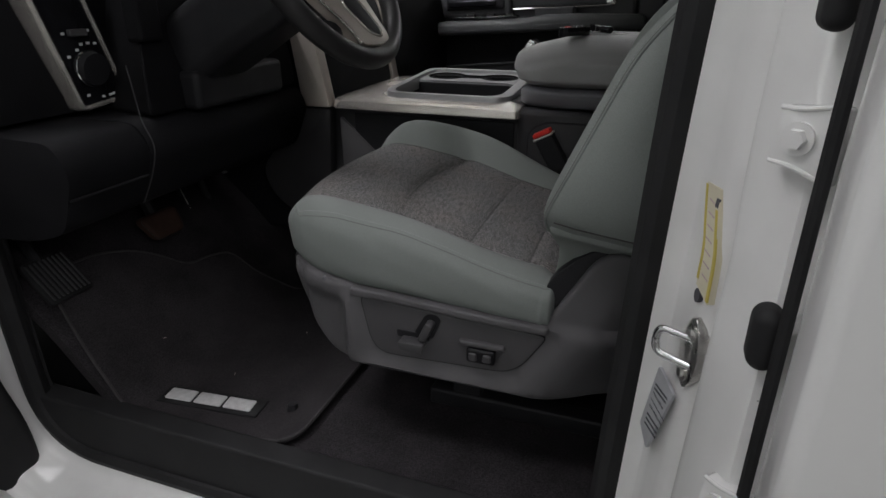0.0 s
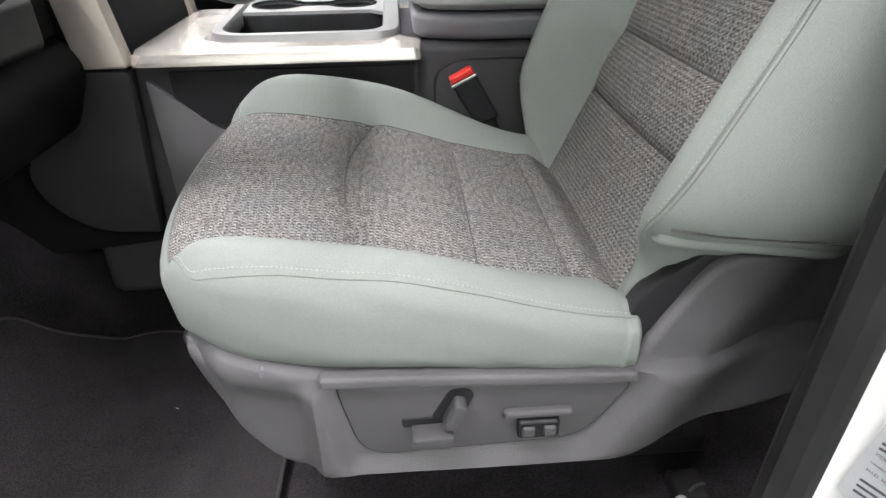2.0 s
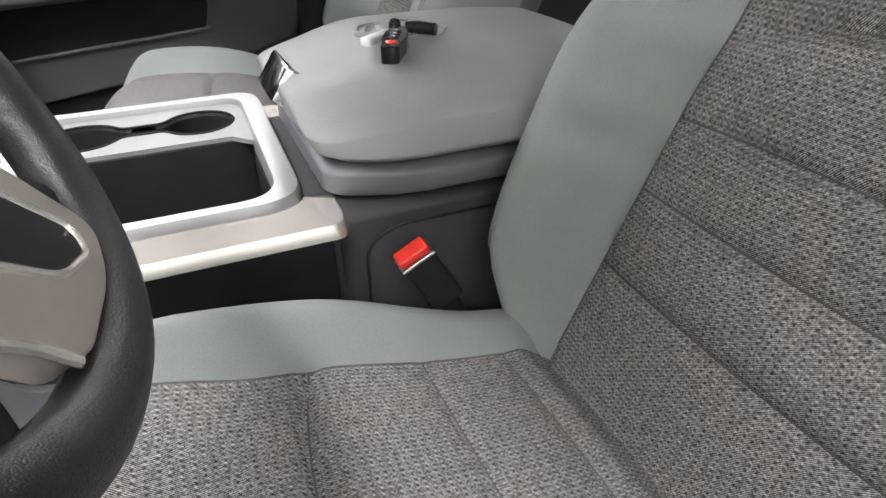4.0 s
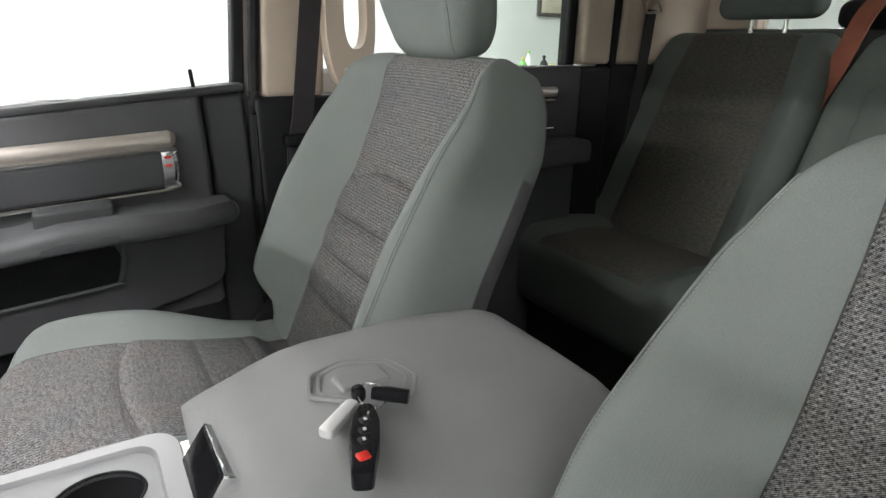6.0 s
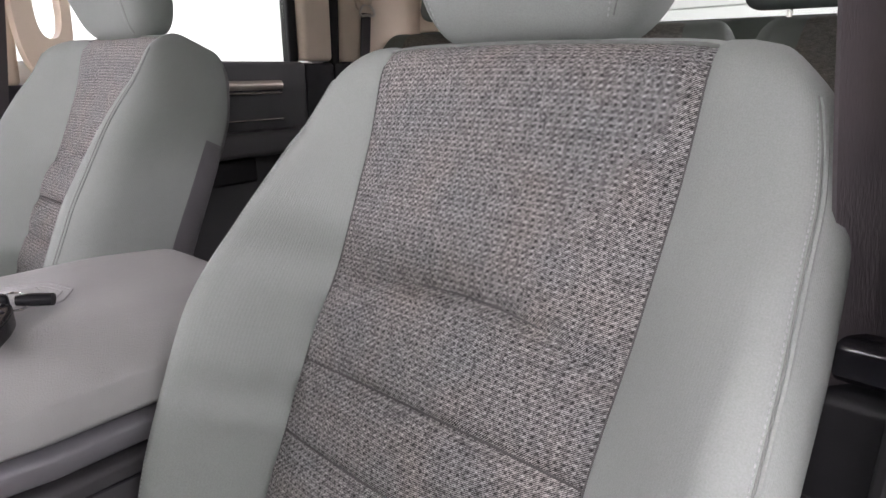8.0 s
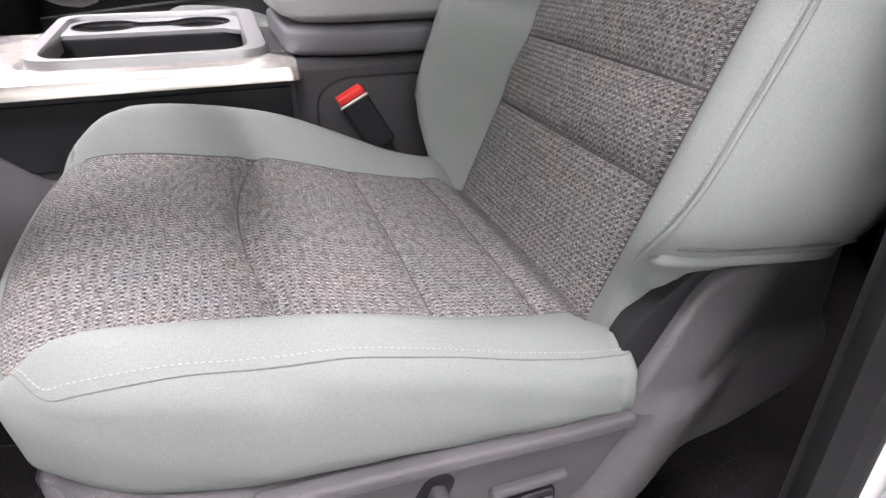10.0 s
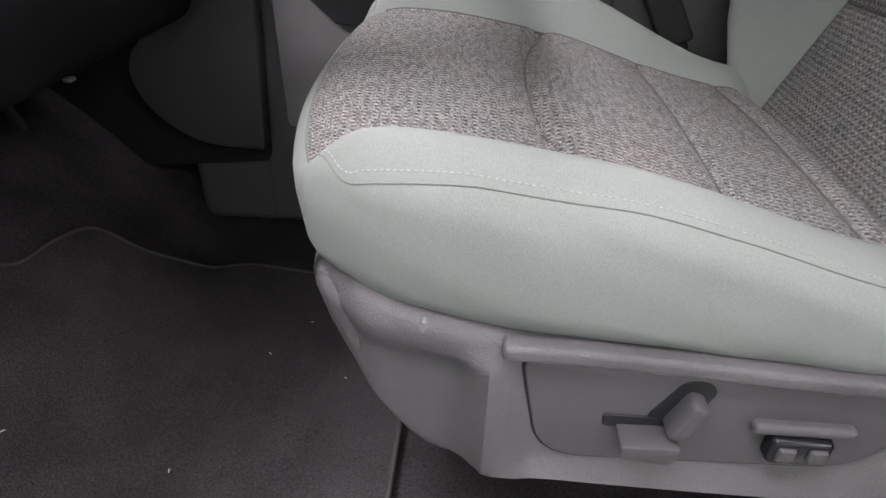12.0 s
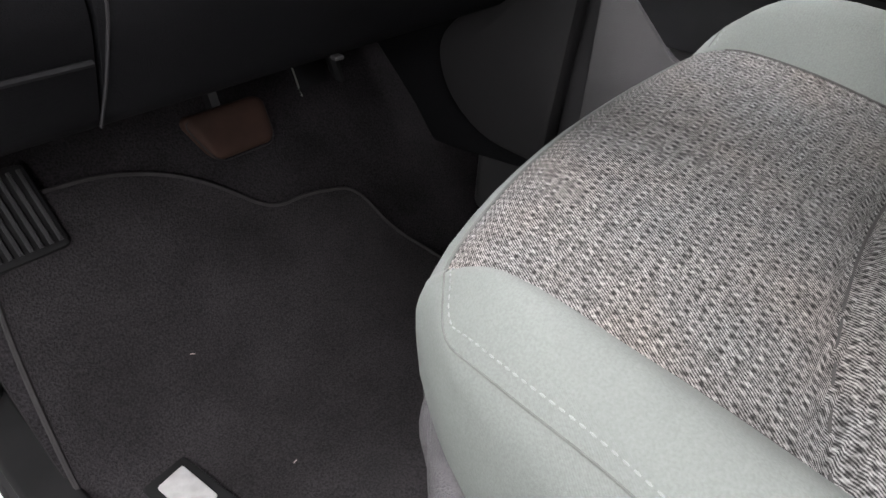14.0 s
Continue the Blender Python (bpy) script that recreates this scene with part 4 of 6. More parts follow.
def back_bend(q, p, full=0.0):
    q = q.copy()
    h, y, d = q.T.copy()
    ay = np.abs(y)
    hz = h + np.minimum(d, 0) * 0.45
    hh = np.where(hz < 0.16, hz, h)
    knots = ([-0.12, 0.055, 0.075, 0.10, 0.14, 0.25, 0.40, 0.50, 0.55, 0.59, 0.625], [0.205, 0.215, 0.245, 0.272, 0.284, 0.290, 0.287, 0.280, 0.271, 0.259, 0.238])
    soft = ([-0.12, -0.04, 0.02, 0.08, 0.16, 0.25, 0.40], [0.19, 0.215, 0.242, 0.266, 0.284, 0.290, 0.285])
    half = 0.25 * np.interp(hh - 0.012, *knots) + 0.5 * np.interp(hh, *knots) + 0.25 * np.interp(hh + 0.012, *knots)
    half = np.where((y > 0) & (h < 0.25), 0.5 * np.interp(h - 0.02, *soft) + 0.5 * np.interp(h + 0.02, *soft), half)
    half = half + np.where(y > 0, np.interp(h, [0.10, 0.25, 0.36, 0.50, 0.55, 0.59, 0.625], [-0.006, -0.006, -0.005, -0.006, -0.014, -0.024, -0.032]), 0.0)
    u = ay / 0.245
    k = np.clip((d + 0.15) / 0.15, 0, 1)
    ins = INS / 0.245
    cut = INS * (1 + 0.06 * smooth(0.25, 0.60, h))
    half = half - 0.034 * (1 - k) * smooth(0.12, 0.28, h)
    yy = np.where(u < ins, u / ins * cut, cut + (u - ins) / (1 - ins) * (half - cut))
    wing = np.where(y > 0, 0.088, 0.078) * smooth(0.155, 0.255, yy) * smooth(-0.10, 0.10, h) * (1 + 0.15 * full - (0.80 - 0.25 * full) * smooth(0.30 + 0.06 * full, 0.58 + 0.04 * full, h))
    inn = smooth(cut, cut - 0.010, yy)
    arc = 0.388 - 0.030 * (yy / INS) ** 2
    seam = 0.013 * lines(h, arc, 0.007) + 0.009 * lines(h, 0.285 - 0.004 * (yy / INS) ** 2, 0.006) + 0.0065 * lines(h, 0.208, 0.006) + 0.0065 * lines(h, 0.125, 0.006)
    puff = 0.0055 * np.abs(np.sin((h - 0.125) / 0.08 * np.pi)) * smooth(0.11, 0.13, h) * smooth(0.38, 0.35, h)
    crown = 0.010 * (1 - (yy / INS) ** 2).clip(0) * smooth(0.0, 0.15, h)
    edge = 0.006 * lines(yy, cut, 0.006)
    fwd = wing + (crown + puff - seam) * inn - edge - 0.012 * smooth(0.28, 0.40, h) * (1 - smooth(0.5, 0.62, h))
    dd = d + k * fwd + (1 - k) * (0.006 + 0.012 * smooth(0.50, 0.62, h))
    q[:, 1] = np.sign(y) * yy
    h = h - 0.021 * smooth(0.165, 0.255, yy) * smooth(0.46, 0.62, h)      # rounded shoulders
    q[:, 0] = B0[0] + h * math.sin(B_REC) - dd * math.cos(B_REC)
    q[:, 2] = B0[1] + h * math.cos(B_REC) + dd * math.sin(B_REC)
    return q


SHELL_D, SHELL_H = -0.112, 0.46              # the rear shell wraps round the lower sides


def back_pick(a, s, m):
    if a == 2 and s == 1 and abs(m[1]) < INS:
        return "insert"
    if (a == 2 and s == 0) or (a == 1 and m[2] < SHELL_D and m[0] < SHELL_H):
        return "shell"
    return "cover"


def head_bend(q, p, nod=-4.0):
    q = q.copy()
    x, y, z = q[:, 0], q[:, 1], q[:, 2]
    k = np.clip(z / 0.215, 0, 1)
    y = y * (0.80 + 0.20 * smooth(0, 0.55, k))
    x = x + 0.012 * np.cos(y / 0.14 * 1.2) * -1 - 0.02 * (1 - k) ** 2 * smooth(0.0, 0.1, x)
    c, s = math.cos(radians(nod)), math.sin(radians(nod))
    return np.stack([0.748 + c * x + s * z, y, 0.846 - s * x + c * z], 1)


def seat_side():
    return rounded([(0.024, 0.288), (0.12, 0.270), (0.30, 0.261), (0.449, 0.264), (0.506, 0.362), (0.550, 0.370), (0.70, 0.346), (0.70, 0.20), (0.60, 0.152), (0.500, 0.146), (0.44, 0.130), (0.30, 0.120), (0.18, 0.127), (0.108, 0.129), (0.043, 0.205)],
                   [0.035, 0.05, 0.05, 0.012, 0.03, 0.05, 0.02, 0.04, 0.05, 0.03, 0.04, 0.05, 0.04, 0.06, 0.06], 4)


SHIELD_PANEL = [(0.178, 0.2545), (0.451, 0.2395), (0.409, 0.173), (0.197, 0.165)]


def beyond(x, z, poly):
    """Distance outside an upright polygon, 0 within it."""
    p = np.array([x, z])
    best, inside = 9.0, True
    for i, q in enumerate(poly):
        q, r = np.array(q), np.array(poly[(i + 1) % len(poly)])
        e = r - q
        t = min(1.0, max(0.0, float((p - q) @ e / (e @ e))))
        best = min(best, float(np.linalg.norm(p - q - t * e)))
        inside = inside and e[0] * (p - q)[1] - e[1] * (p - q)[0] <= 0
    return 0.0 if inside else best


def shape_shield(bm):
    """Dishes the shield round its switch panel and rolls its nose, ledge and lower lip inwards."""
    for v in bm.verts:
        x, y, z = v.co
        w = float(smooth(-0.185, -0.232, y))
        d = beyond(x, z, SHIELD_PANEL)
        front = float(smooth(0.162, 0.136, x))
        low = float(smooth(0.262, 0.245, z))
        out = 0.012 * float(smooth(0.002, 0.024, d)) * low * (1 - front)
        out -= 0.024 * float(smooth(0.262, 0.288, z)) * float(smooth(0.47, 0.40, x))
        out -= front * (0.012 * float(smooth(0.252, 0.226, z)) + 0.006 * float(smooth(0.24, 0.11, z)))
        out -= 0.030 * float(smooth(0.15, 0.02, x)) + 0.03 * float(smooth(0.08, 0.03, x))
        low_roll = float(smooth(0.150, 0.120, z)) * (1 - 0.6 * front)
        out = out * (1 - 0.7 * low_roll) - 0.020 * low_roll
        out -= 0.045 * float(smooth(0.0, 0.13, x - 0.443 - 0.55 * (z - 0.165)))
        v.co.y = y - w * out
        v.co.x = x + 0.007 * float(smooth(0.22, 0.11, z)) * float(smooth(0.16, 0.03, x))


def build_seat(label, back=0.0, rail=0.0, inner=0.056, full=0.0, nod=-4.0, outer=0.034):
    """A front seat; back: how far the backrest stands rearwards, rail: extra length of the rails below."""
    seat = thing("front_seat", (0.30, 0, 0), label, "car seat", "front seats")

    def cush_fn(q, p):
        return cushion_bend(q, p, inner, outer)

    def back_fn(q, p):
        return back_bend(q, p, full) + np.array([back, 0, 0])

    def head_fn(q, p):
        return head_bend(q, p, nod) + np.array([back, 0, 0])

    c = soft_box(C_LO, C_HI, C_R, (22, 14, 4), ([round(0.172 + 0.004 * k, 3) for k in range(12)] + [0.307, 0.311, 0.315, 0.319, 0.323, 0.397, 0.401, 0.405, 0.409, 0.413, 0.428, 0.436, 0.444, 0.452, 0.460, 0.468], (-INC, INC, -INC + 0.006, INC - 0.006, -INC - 0.006, INC + 0.006), (FRONT_CUT,)), cush_fn, cushion_pick, lambda P: np.stack([P[:, 1], P[:, 0] + P[:, 2] - 0.36], 1))
    part("cushion_cover", (*c["cover"][:2], c["cover"][2][:, ::-1]), M_CLOTH, seat, "smooth grey-green cloth cushion sides", 60)
    part("cushion_centre", c["insert"], M_WEAVE, seat, "woven grey cloth cushion centre", 60)
    hs = [a + b for a in (0.125, 0.208, 0.285) for b in (-0.008, -0.004, 0.0, 0.004, 0.008)] + [round(0.346 + 0.0045 * k, 4) for k in range(12)]
    b = soft_box(B_LO, B_HI, B_R, (26, 16, 4), (hs + [SHELL_H], (-INS, INS, -INS + 0.006, INS - 0.006, -INS - 0.006, INS + 0.006), (SHELL_D,)), back_fn, back_pick, lambda P: np.stack([P[:, 1] + P[:, 2], P[:, 0]], 1))
    part("backrest_cover", b["cover"], M_CLOTH, seat, "smooth grey-green cloth backrest wings", 60)
    part("backrest_centre", (*b["insert"][:2], b["insert"][2][:, ::-1]), M_WEAVE, seat, "woven grey cloth backrest centre", 60)
    part("backrest_shell", b["shell"], M_SHIELD, seat, "charcoal backrest rear shell", 60)
    hd = soft_box((-0.045, -0.138, 0.0), (0.062, 0.138, 0.215), (0.04, 0.045, 0.05), (5, 10, 8), ((), (-0.115, 0.115), ()), head_fn, None, lambda P: P[:, [1, 2]])
    hr = part("headrest", hd, M_CLOTH, seat, "grey-green cloth headrest", 60)
    for sy in (-1, 1):
        pts = [(-0.045, sy * 0.115, z) for z in np.linspace(0.012, 0.20, 12)]
        pts = on_box(pts, (-0.045, -0.138, 0.0), (0.062, 0.138, 0.215), (0.04, 0.045, 0.05), head_fn)
        part("seam", tube(pts, 0.0007, 6), M_DARKTHREAD, hr)
        pts = [(-0.045, sy * 0.108, z) for z in np.linspace(0.012, 0.20, 24)]
        part("stitching", dashes(on_box(pts, (-0.045, -0.138, 0.0), (0.062, 0.138, 0.215), (0.04, 0.045, 0.05), head_fn), 0.0008, 0.55, 0.005), M_STITCH, hr)
        part("headrest_post", tube([(0.745 + back, sy * 0.06, 0.80), (0.758 + back, sy * 0.06, 0.87)], 0.006), M_BLACK, seat)
    # dashed double stitching along the cushion edge and the wings
    for sy in (-1, 1):
        for off, mt in ((0.0, M_DARKTHREAD), (0.012, M_STITCH)):
            pts = [(x, sy * 0.236, 0.346 + off * 0.9 - 0.005 * float(smooth(0.24, 0.13, x)) - 0.011 * float(smooth(0.15, 0.08, x))) for x in np.linspace(0.052, 0.52, 58)]
            nose = [(v, sy * y, z + off * 0.8) for v, y, z in ((0.014, 0.170, 0.360), (0.014, 0.178, 0.360), (0.015, 0.187, 0.3585), (0.017, 0.197, 0.356), (0.020, 0.207, 0.352), (0.024, 0.217, 0.3465), (0.029, 0.226, 0.3395), (0.035, 0.232, 0.334), (0.043, 0.236, 0.3315))]
            P = on_box(nose + pts, C_LO, C_HI, C_R, cush_fn)
            if mt is M_STITCH:
                part("stitching", dashes(P, 0.0006, 0.6, 0.0042), mt, seat)
            else:
                part("seam", tube(P, 0.0006, 6), mt, seat)
        pts = [(h, sy * (0.232 - 0.007 * float(smooth(0.28, 0.50, h))), 0.0) for h in np.linspace(0.10, 0.575, 70)]
        P = on_box(pts, B_LO, B_HI, B_R, back_fn)
        part("stitching", dashes(P, 0.0007, 0.6, 0.0042), M_STITCH, seat)
        for off, r, mt in ((0.0045, 0.0007, M_DARKTHREAD), (0.0075, 0.0018, M_CLOTH)):
            pts = [(h, sy * (0.230 + off - 0.007 * float(smooth(0.28, 0.50, h))), 0.0) for h in np.linspace(0.08, 0.585, 70)]
            part("seam" if mt is M_DARKTHREAD else "welt", tube(on_box(pts, B_LO, B_HI, B_R, back_fn), r, 6), mt, seat)
        # sunken seams where the smooth cloth meets the woven centre, dark tubes as their shadow
        pts = [(h, sy * INS, 0.0) for h in np.linspace(0.02, B_HI[0] - 0.03, 60)]
        part("seam", tube(on_box(pts, B_LO, B_HI, B_R, back_fn), 0.0011, 6), M_SEAMSHADE, seat)
        pts = [(x, sy * INC, 0.36) for x in np.linspace(0.04, 0.50, 50)]
        part("seam", tube(on_box(pts, C_LO, C_HI, C_R, cush_fn), 0.0010, 6), M_SEAMSHADE, seat)
    pts = [(h, y, 0.0) for h, y in [(B_HI[0], v) for v in np.linspace(-INS, INS, 40)]]
    part("seam", tube(on_box(pts, B_LO, B_HI, B_R, back_fn) + (0, 0, 0.001), 0.0016, 6), M_DARKTHREAD, seat)
    pts = [(C_LO[0], y, FRONT_CUT) for y in np.linspace(-INC, INC, 40)]
    part("seam", tube(on_box(pts, C_LO, C_HI, C_R, cush_fn), 0.0011, 6), M_DARKTHREAD, seat)
    for at, kind_ in ((0.205, 1), (0.315, 0), (0.405, 0)):
        pts = [(at - (0.024 * (1 - (y / INC) ** 2) if kind_ else 0), y, 0.36) for y in np.linspace(-INC, INC, 40)]
        part("seam", tube(on_box(pts, C_LO, C_HI, C_R, cush_fn) + (0, 0, 0.0004), 0.0009, 6), M_SEAMSHADE, seat)
    for at, kind_ in ((0.388, 0.030), (0.285, 0.004), (0.208, 0.0), (0.125, 0.0)):
        pts = [(at - kind_ * (y / INS) ** 2, y, 0.0) for y in np.linspace(-INS, INS, 40)]
        part("seam", tube(on_box(pts, B_LO, B_HI, B_R, back_fn) + (-0.0004, 0, 0.0002), 0.0012, 6), M_SEAMSHADE, seat)
    # piping under the wing's side panel
    for sy in (-1, 1):
        pts = [(0.098 - 0.45 * d, sy * 0.245, d) for d in np.linspace(-0.012, -0.118, 18)]
        part("seam", tube(on_box(pts, B_LO, B_HI, B_R, back_fn) + (0, sy * 0.0006, 0), 0.0009, 6), M_SEAMSHADE, seat)
        pts = [(0.084 - 0.45 * d, sy * 0.245, d) for d in np.linspace(-0.010, -0.122, 18)]
        part("roll", tube(on_box(pts, B_LO, B_HI, B_R, back_fn) + (0, -sy * 0.005, 0), np.r_[0.005, np.full(16, 0.0088), 0.006], 12, flat=0.9), M_CLOTH, seat)
    base = slab(seat_side(), XZ, -0.240, -0.17, 0.007, 3)
    for axis, a, c in ((0, 0.03, 0.70), (2, 0.115, 0.38)):
        for cut in np.arange(a, c, 0.008):
            co, no = [0, 0, 0], [0, 0, 0]
            co[axis], no[axis] = float(cut), 1
            bmesh.ops.bisect_plane(base, geom=list(base.verts) + list(base.edges) + list(base.faces), plane_co=co, plane_no=no)
    shape_shield(base)
    part("side_shield", base, M_SHIELD, seat, "grained charcoal plastic side shield")
    part("side_shield", slab(seat_side(), XZ, 0.17, 0.238, 0.014, 3), M_SHIELD, seat)
    part("front_apron", soft_box((0.021, -0.20, 0.13), (0.12, 0.20, 0.281), (0.035, 0.06, 0.03), (3, 8, 4), bend=lambda q, p: q + np.stack([0.05 * smooth(0.28, 0.10, q[:, 2]), 0 * q[:, 0], 0 * q[:, 0]], 1)), M_SHIELD, seat)
    # black plate added to give the slot before the backrest its dark shade
    part("hinge_cover", slab(rounded([(0.430, 0.262), (0.443, 0.312), (0.469, 0.343), (0.505, 0.368), (0.535, 0.368), (0.500, 0.30), (0.455, 0.25), (0.430, 0.25)], [0.004, 0.02, 0.03, 0.01, 0.01, 0.02, 0.01, 0.004], 4), XZ, -0.229, -0.205, 0.005, 2), M_BLACK, seat, "black plate for the shaded slot by the backrest foot")
    part("seat_pan", block((0.10, -0.16, 0.12), (0.62, 0.16, 0.262), 0.01, (2, 2, 1)), M_BLACK, seat)
    for sy in (-0.2, 0.2):
        part("seat_rail", block((0.24, sy * 0.55 - 0.018, -rail), (0.62, sy * 0.55 + 0.018, 0.032), 0.006, (3, 1, 1)), M_BLACK, seat)
        for px in (0.28, 0.54):
            part("rail_foot", block((px, sy * 0.55 - 0.012, 0.028), (px + 0.05, sy * 0.55 + 0.012, 0.13), 0.004, (1, 1, 1)), M_BLACK, seat)
    return seat


def dashes(P, r, fill=0.6, pitch=0.0065):
    """A row of short stitches along a path, one mesh."""
    P = np.array(P)
    s = np.r_[0, np.cumsum(np.linalg.norm(np.diff(P, axis=0), axis=1))]
    V, F = [], []
    k = 0.0
    while k + pitch < s[-1]:
        a, b = (np.array([np.interp(t, s, P[:, i]) for i in range(3)]) for t in (k, k + pitch * fill))
        v, f = tube([a, (a + b) / 2, b], [r * 0.5, r, r * 0.5], 5)
        o = len(V)
        V += v
        F += [tuple(o + i for i in q) for q in f]
        k += pitch
    return V, F


seat = build_seat("grey-green cloth driver's seat with woven centre and headrest")
mate = build_seat("grey-green cloth passenger seat with woven centre and headrest", 0.034, 0.04, 0.022, 1.0, -20.0, 0.056)
for ob in mate.children_recursive:
    for v in ob.data.vertices:
        v.co.y = -v.co.y
        if ob.name.startswith("side_shield"):
            v.co.z = min(v.co.z, 0.262)      # low valance on this seat
    ob.data.flip_normals()
mate.location = (0.32, 2 * CY, 0.033)

# the driver's own switch panel and buckle
part("scuff", slab(oval(0.115, 0.266, 0.0030, 0.0042, 14, 2.0), XZ, -0.2340, -0.2275, 0.0), M_LIDBASE, seat, "small pale scuff")
pan = rounded(SHIELD_PANEL, [0.012, 0.012, 0.03, 0.03], 5)
panel = part("switch_panel", slab(pan, XZ, -0.2428, -0.2340, 0.0018, 2), M_PANEL, seat, "grained grey switch panel")
part("panel_groove", tube([(p[0], -0.2395, p[1]) for p in pan], 0.0022, 6, closed=True, up=(0, 1, 0)), M_BLACK, panel)
part("top_rail", soft_box((0.165, -0.2500, 0.252), (0.452, -0.2340, 0.264), 0.004, (8, 1, 1), bend=lambda q, p: q + np.stack([0 * q[:, 0], 0 * q[:, 0], -0.012 * smooth(0.17, 0.45, q[:, 0]) + 0.004], 1)), M_SHIELD, seat)
low_sw = rounded([(0.2435, 0.203), (0.247, 0.1905), (0.279, 0.1885), (0.2835, 0.204)], 0.004, 3)
part("slide_switch", slab(low_sw, XZ, -0.2640, -0.2420, 0.004, 2), M_SWITCH, panel, "seat-shaped grey slide switch")
part("switch_recess", slab(rounded([(0.235, 0.211), (0.236, 0.200), (0.286, 0.200), (0.286, 0.211)], 0.003, 3), XZ, -0.2442, -0.2420, 0.0005, 1), M_BLACK, panel)
up_sw = rounded([(0.272, 0.208), (0.284, 0.206), (0.2965, 0.234), (0.285, 0.238)], 0.005, 3)
part("recline_switch", slab(up_sw, XZ, -0.2600, -0.2420, 0.004, 2), M_SWITCH, panel, "tilted grey recline switch")
part("recline_recess", slab(rounded([(0.262, 0.210), (0.290, 0.204), (0.3035, 0.237), (0.296, 0.245), (0.281, 0.244)], 0.006, 4), XZ, -0.2440, -0.2420, 0.0005, 1), M_BLACK, panel)
part("lumbar_hood", soft_box((0.330, -0.2505, 0.207), (0.396, -0.2400, 0.216), 0.004, (4, 1, 1)), M_PANEL, panel)
part("lumbar_switch", soft_box((0.343, -0.2540, 0.185), (0.383, -0.2400, 0.207), 0.004, (3, 1, 2)), M_GLOSSBLACK, panel, "glossy black lumbar rocker")
for sx in (0.353, 0.373):
    part("lumbar_button", soft_box((sx - 0.006, -0.2565, 0.190), (sx + 0.006, -0.2520, 0.202), 0.0025, (1, 1, 1)), M_SWITCH, panel)

bk = thing("belt_buckle", (0.36, 0.25, 0.3), "black seat belt buckle with red release button", "belt buckle")


def bk_lean(q, p):
    q = q.copy()
    c, s = math.cos(radians(27)), math.sin(radians(27))
    x, z = q[:, 0], q[:, 2]
    return np.stack([0.3405 + c * x - s * z * 1.15, q[:, 1], 0.3985 + s * x + c * z], 1)


part("body", soft_box((-0.019, 0.237, -0.075), (0.019, 0.262, 0.0), 0.005, (2, 2, 3), bend=bk_lean), M_BLACK, bk)
part("button", soft_box((-0.0185, 0.238, -0.001), (0.0185, 0.261, 0.008), 0.003, (2, 2, 1), bend=bk_lean), M_RED, bk, "red release button")
part("bezel", soft_box((-0.0205, 0.2355, -0.005), (0.0205, 0.2635, -0.001), 0.0015, (1, 1, 1), bend=bk_lean), M_STEEL, bk)
part("stalk", tube([(0.372, 0.25, 0.335), (0.41, 0.25, 0.25), (0.43, 0.25, 0.16)], 0.011, 8, flat=1.6), M_BLACK, bk)

# ---- centre console ----
con = thing("centre_console", (0.3, CY, 0), "charcoal centre console with silver trim, open bin and padded lid", "console")
part("tunnel", soft_box((-0.30, 0.318, 0.0), (0.30, 0.612, 0.322), 0.02, (6, 4, 5)), M_CONS, con)
part("tunnel_side", block((-0.17, 0.302, 0.02), (0.28, 0.320, 0.418), 0.003, (2, 1, 1)), M_CONS, con)
part("tunnel_side", block((-0.17, 0.612, 0.02), (0.28, 0.630, 0.418), 0.003, (2, 1, 1)), M_CONS, con)
# black sheet on the tunnel side, in place of shade below the trim
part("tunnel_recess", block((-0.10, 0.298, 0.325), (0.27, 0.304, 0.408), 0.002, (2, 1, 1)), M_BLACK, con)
part("side_pocket", slab(rounded([(-0.135, 0.40), (-0.04, 0.315), (0.02, 0.30), (0.02, 0.18), (-0.13, 0.18)], 0.01, 3), XZ, 0.292, 0.31, 0.006, 2), M_SHIELD, con)
part("rear_body", soft_box((0.275, 0.290, 0.0), (0.665, 0.640, 0.438), (0.02, 0.02, 0.012), (6, 4, 6)), M_CONS, con)
gro = rounded([(0.302, 0.02), (0.302, 0.395), (0.335, 0.415), (0.64, 0.413), (0.64, 0.02)], [0.01, 0.03, 0.02, 0.01, 0.01], 5)
part("side_cover", slab(gro, XZ, 0.2865, 0.295, 0.002, 2), M_CONS, con)
part("side_groove", tube([(p[0], 0.2885, p[1]) for p in gro], 0.002, 6, closed=True, up=(0, 1, 0)), M_BLACK, con)

outer = rounded([(-0.15, 0.278), (0.284, 0.278), (0.284, 0.652), (-0.15, 0.652)], [0.02, 0.015, 0.015, 0.02], 8)
mids = rounded([(-0.044, 0.318), (0.252, 0.318), (0.252, 0.646), (-0.044, 0.646)], [0.06, 0.05, 0.035, 0.04], 8)
inner = rounded([(-0.026, 0.335), (0.224, 0.335), (0.224, 0.628), (-0.026, 0.628)], [0.05, 0.045, 0.03, 0.03], 8)


def tip_up(shape):
    """The tray inside the trim rises a little towards the passenger."""
    if isinstance(shape, bmesh.types.BMesh):
        for v in shape.verts:
            v.co.z += 0.06 * max(0.0, v.co.y - 0.34)
        return shape
    return [(x, y, z + 0.06 * max(0.0, y - 0.34)) for x, y, z in shape[0]], shape[1]


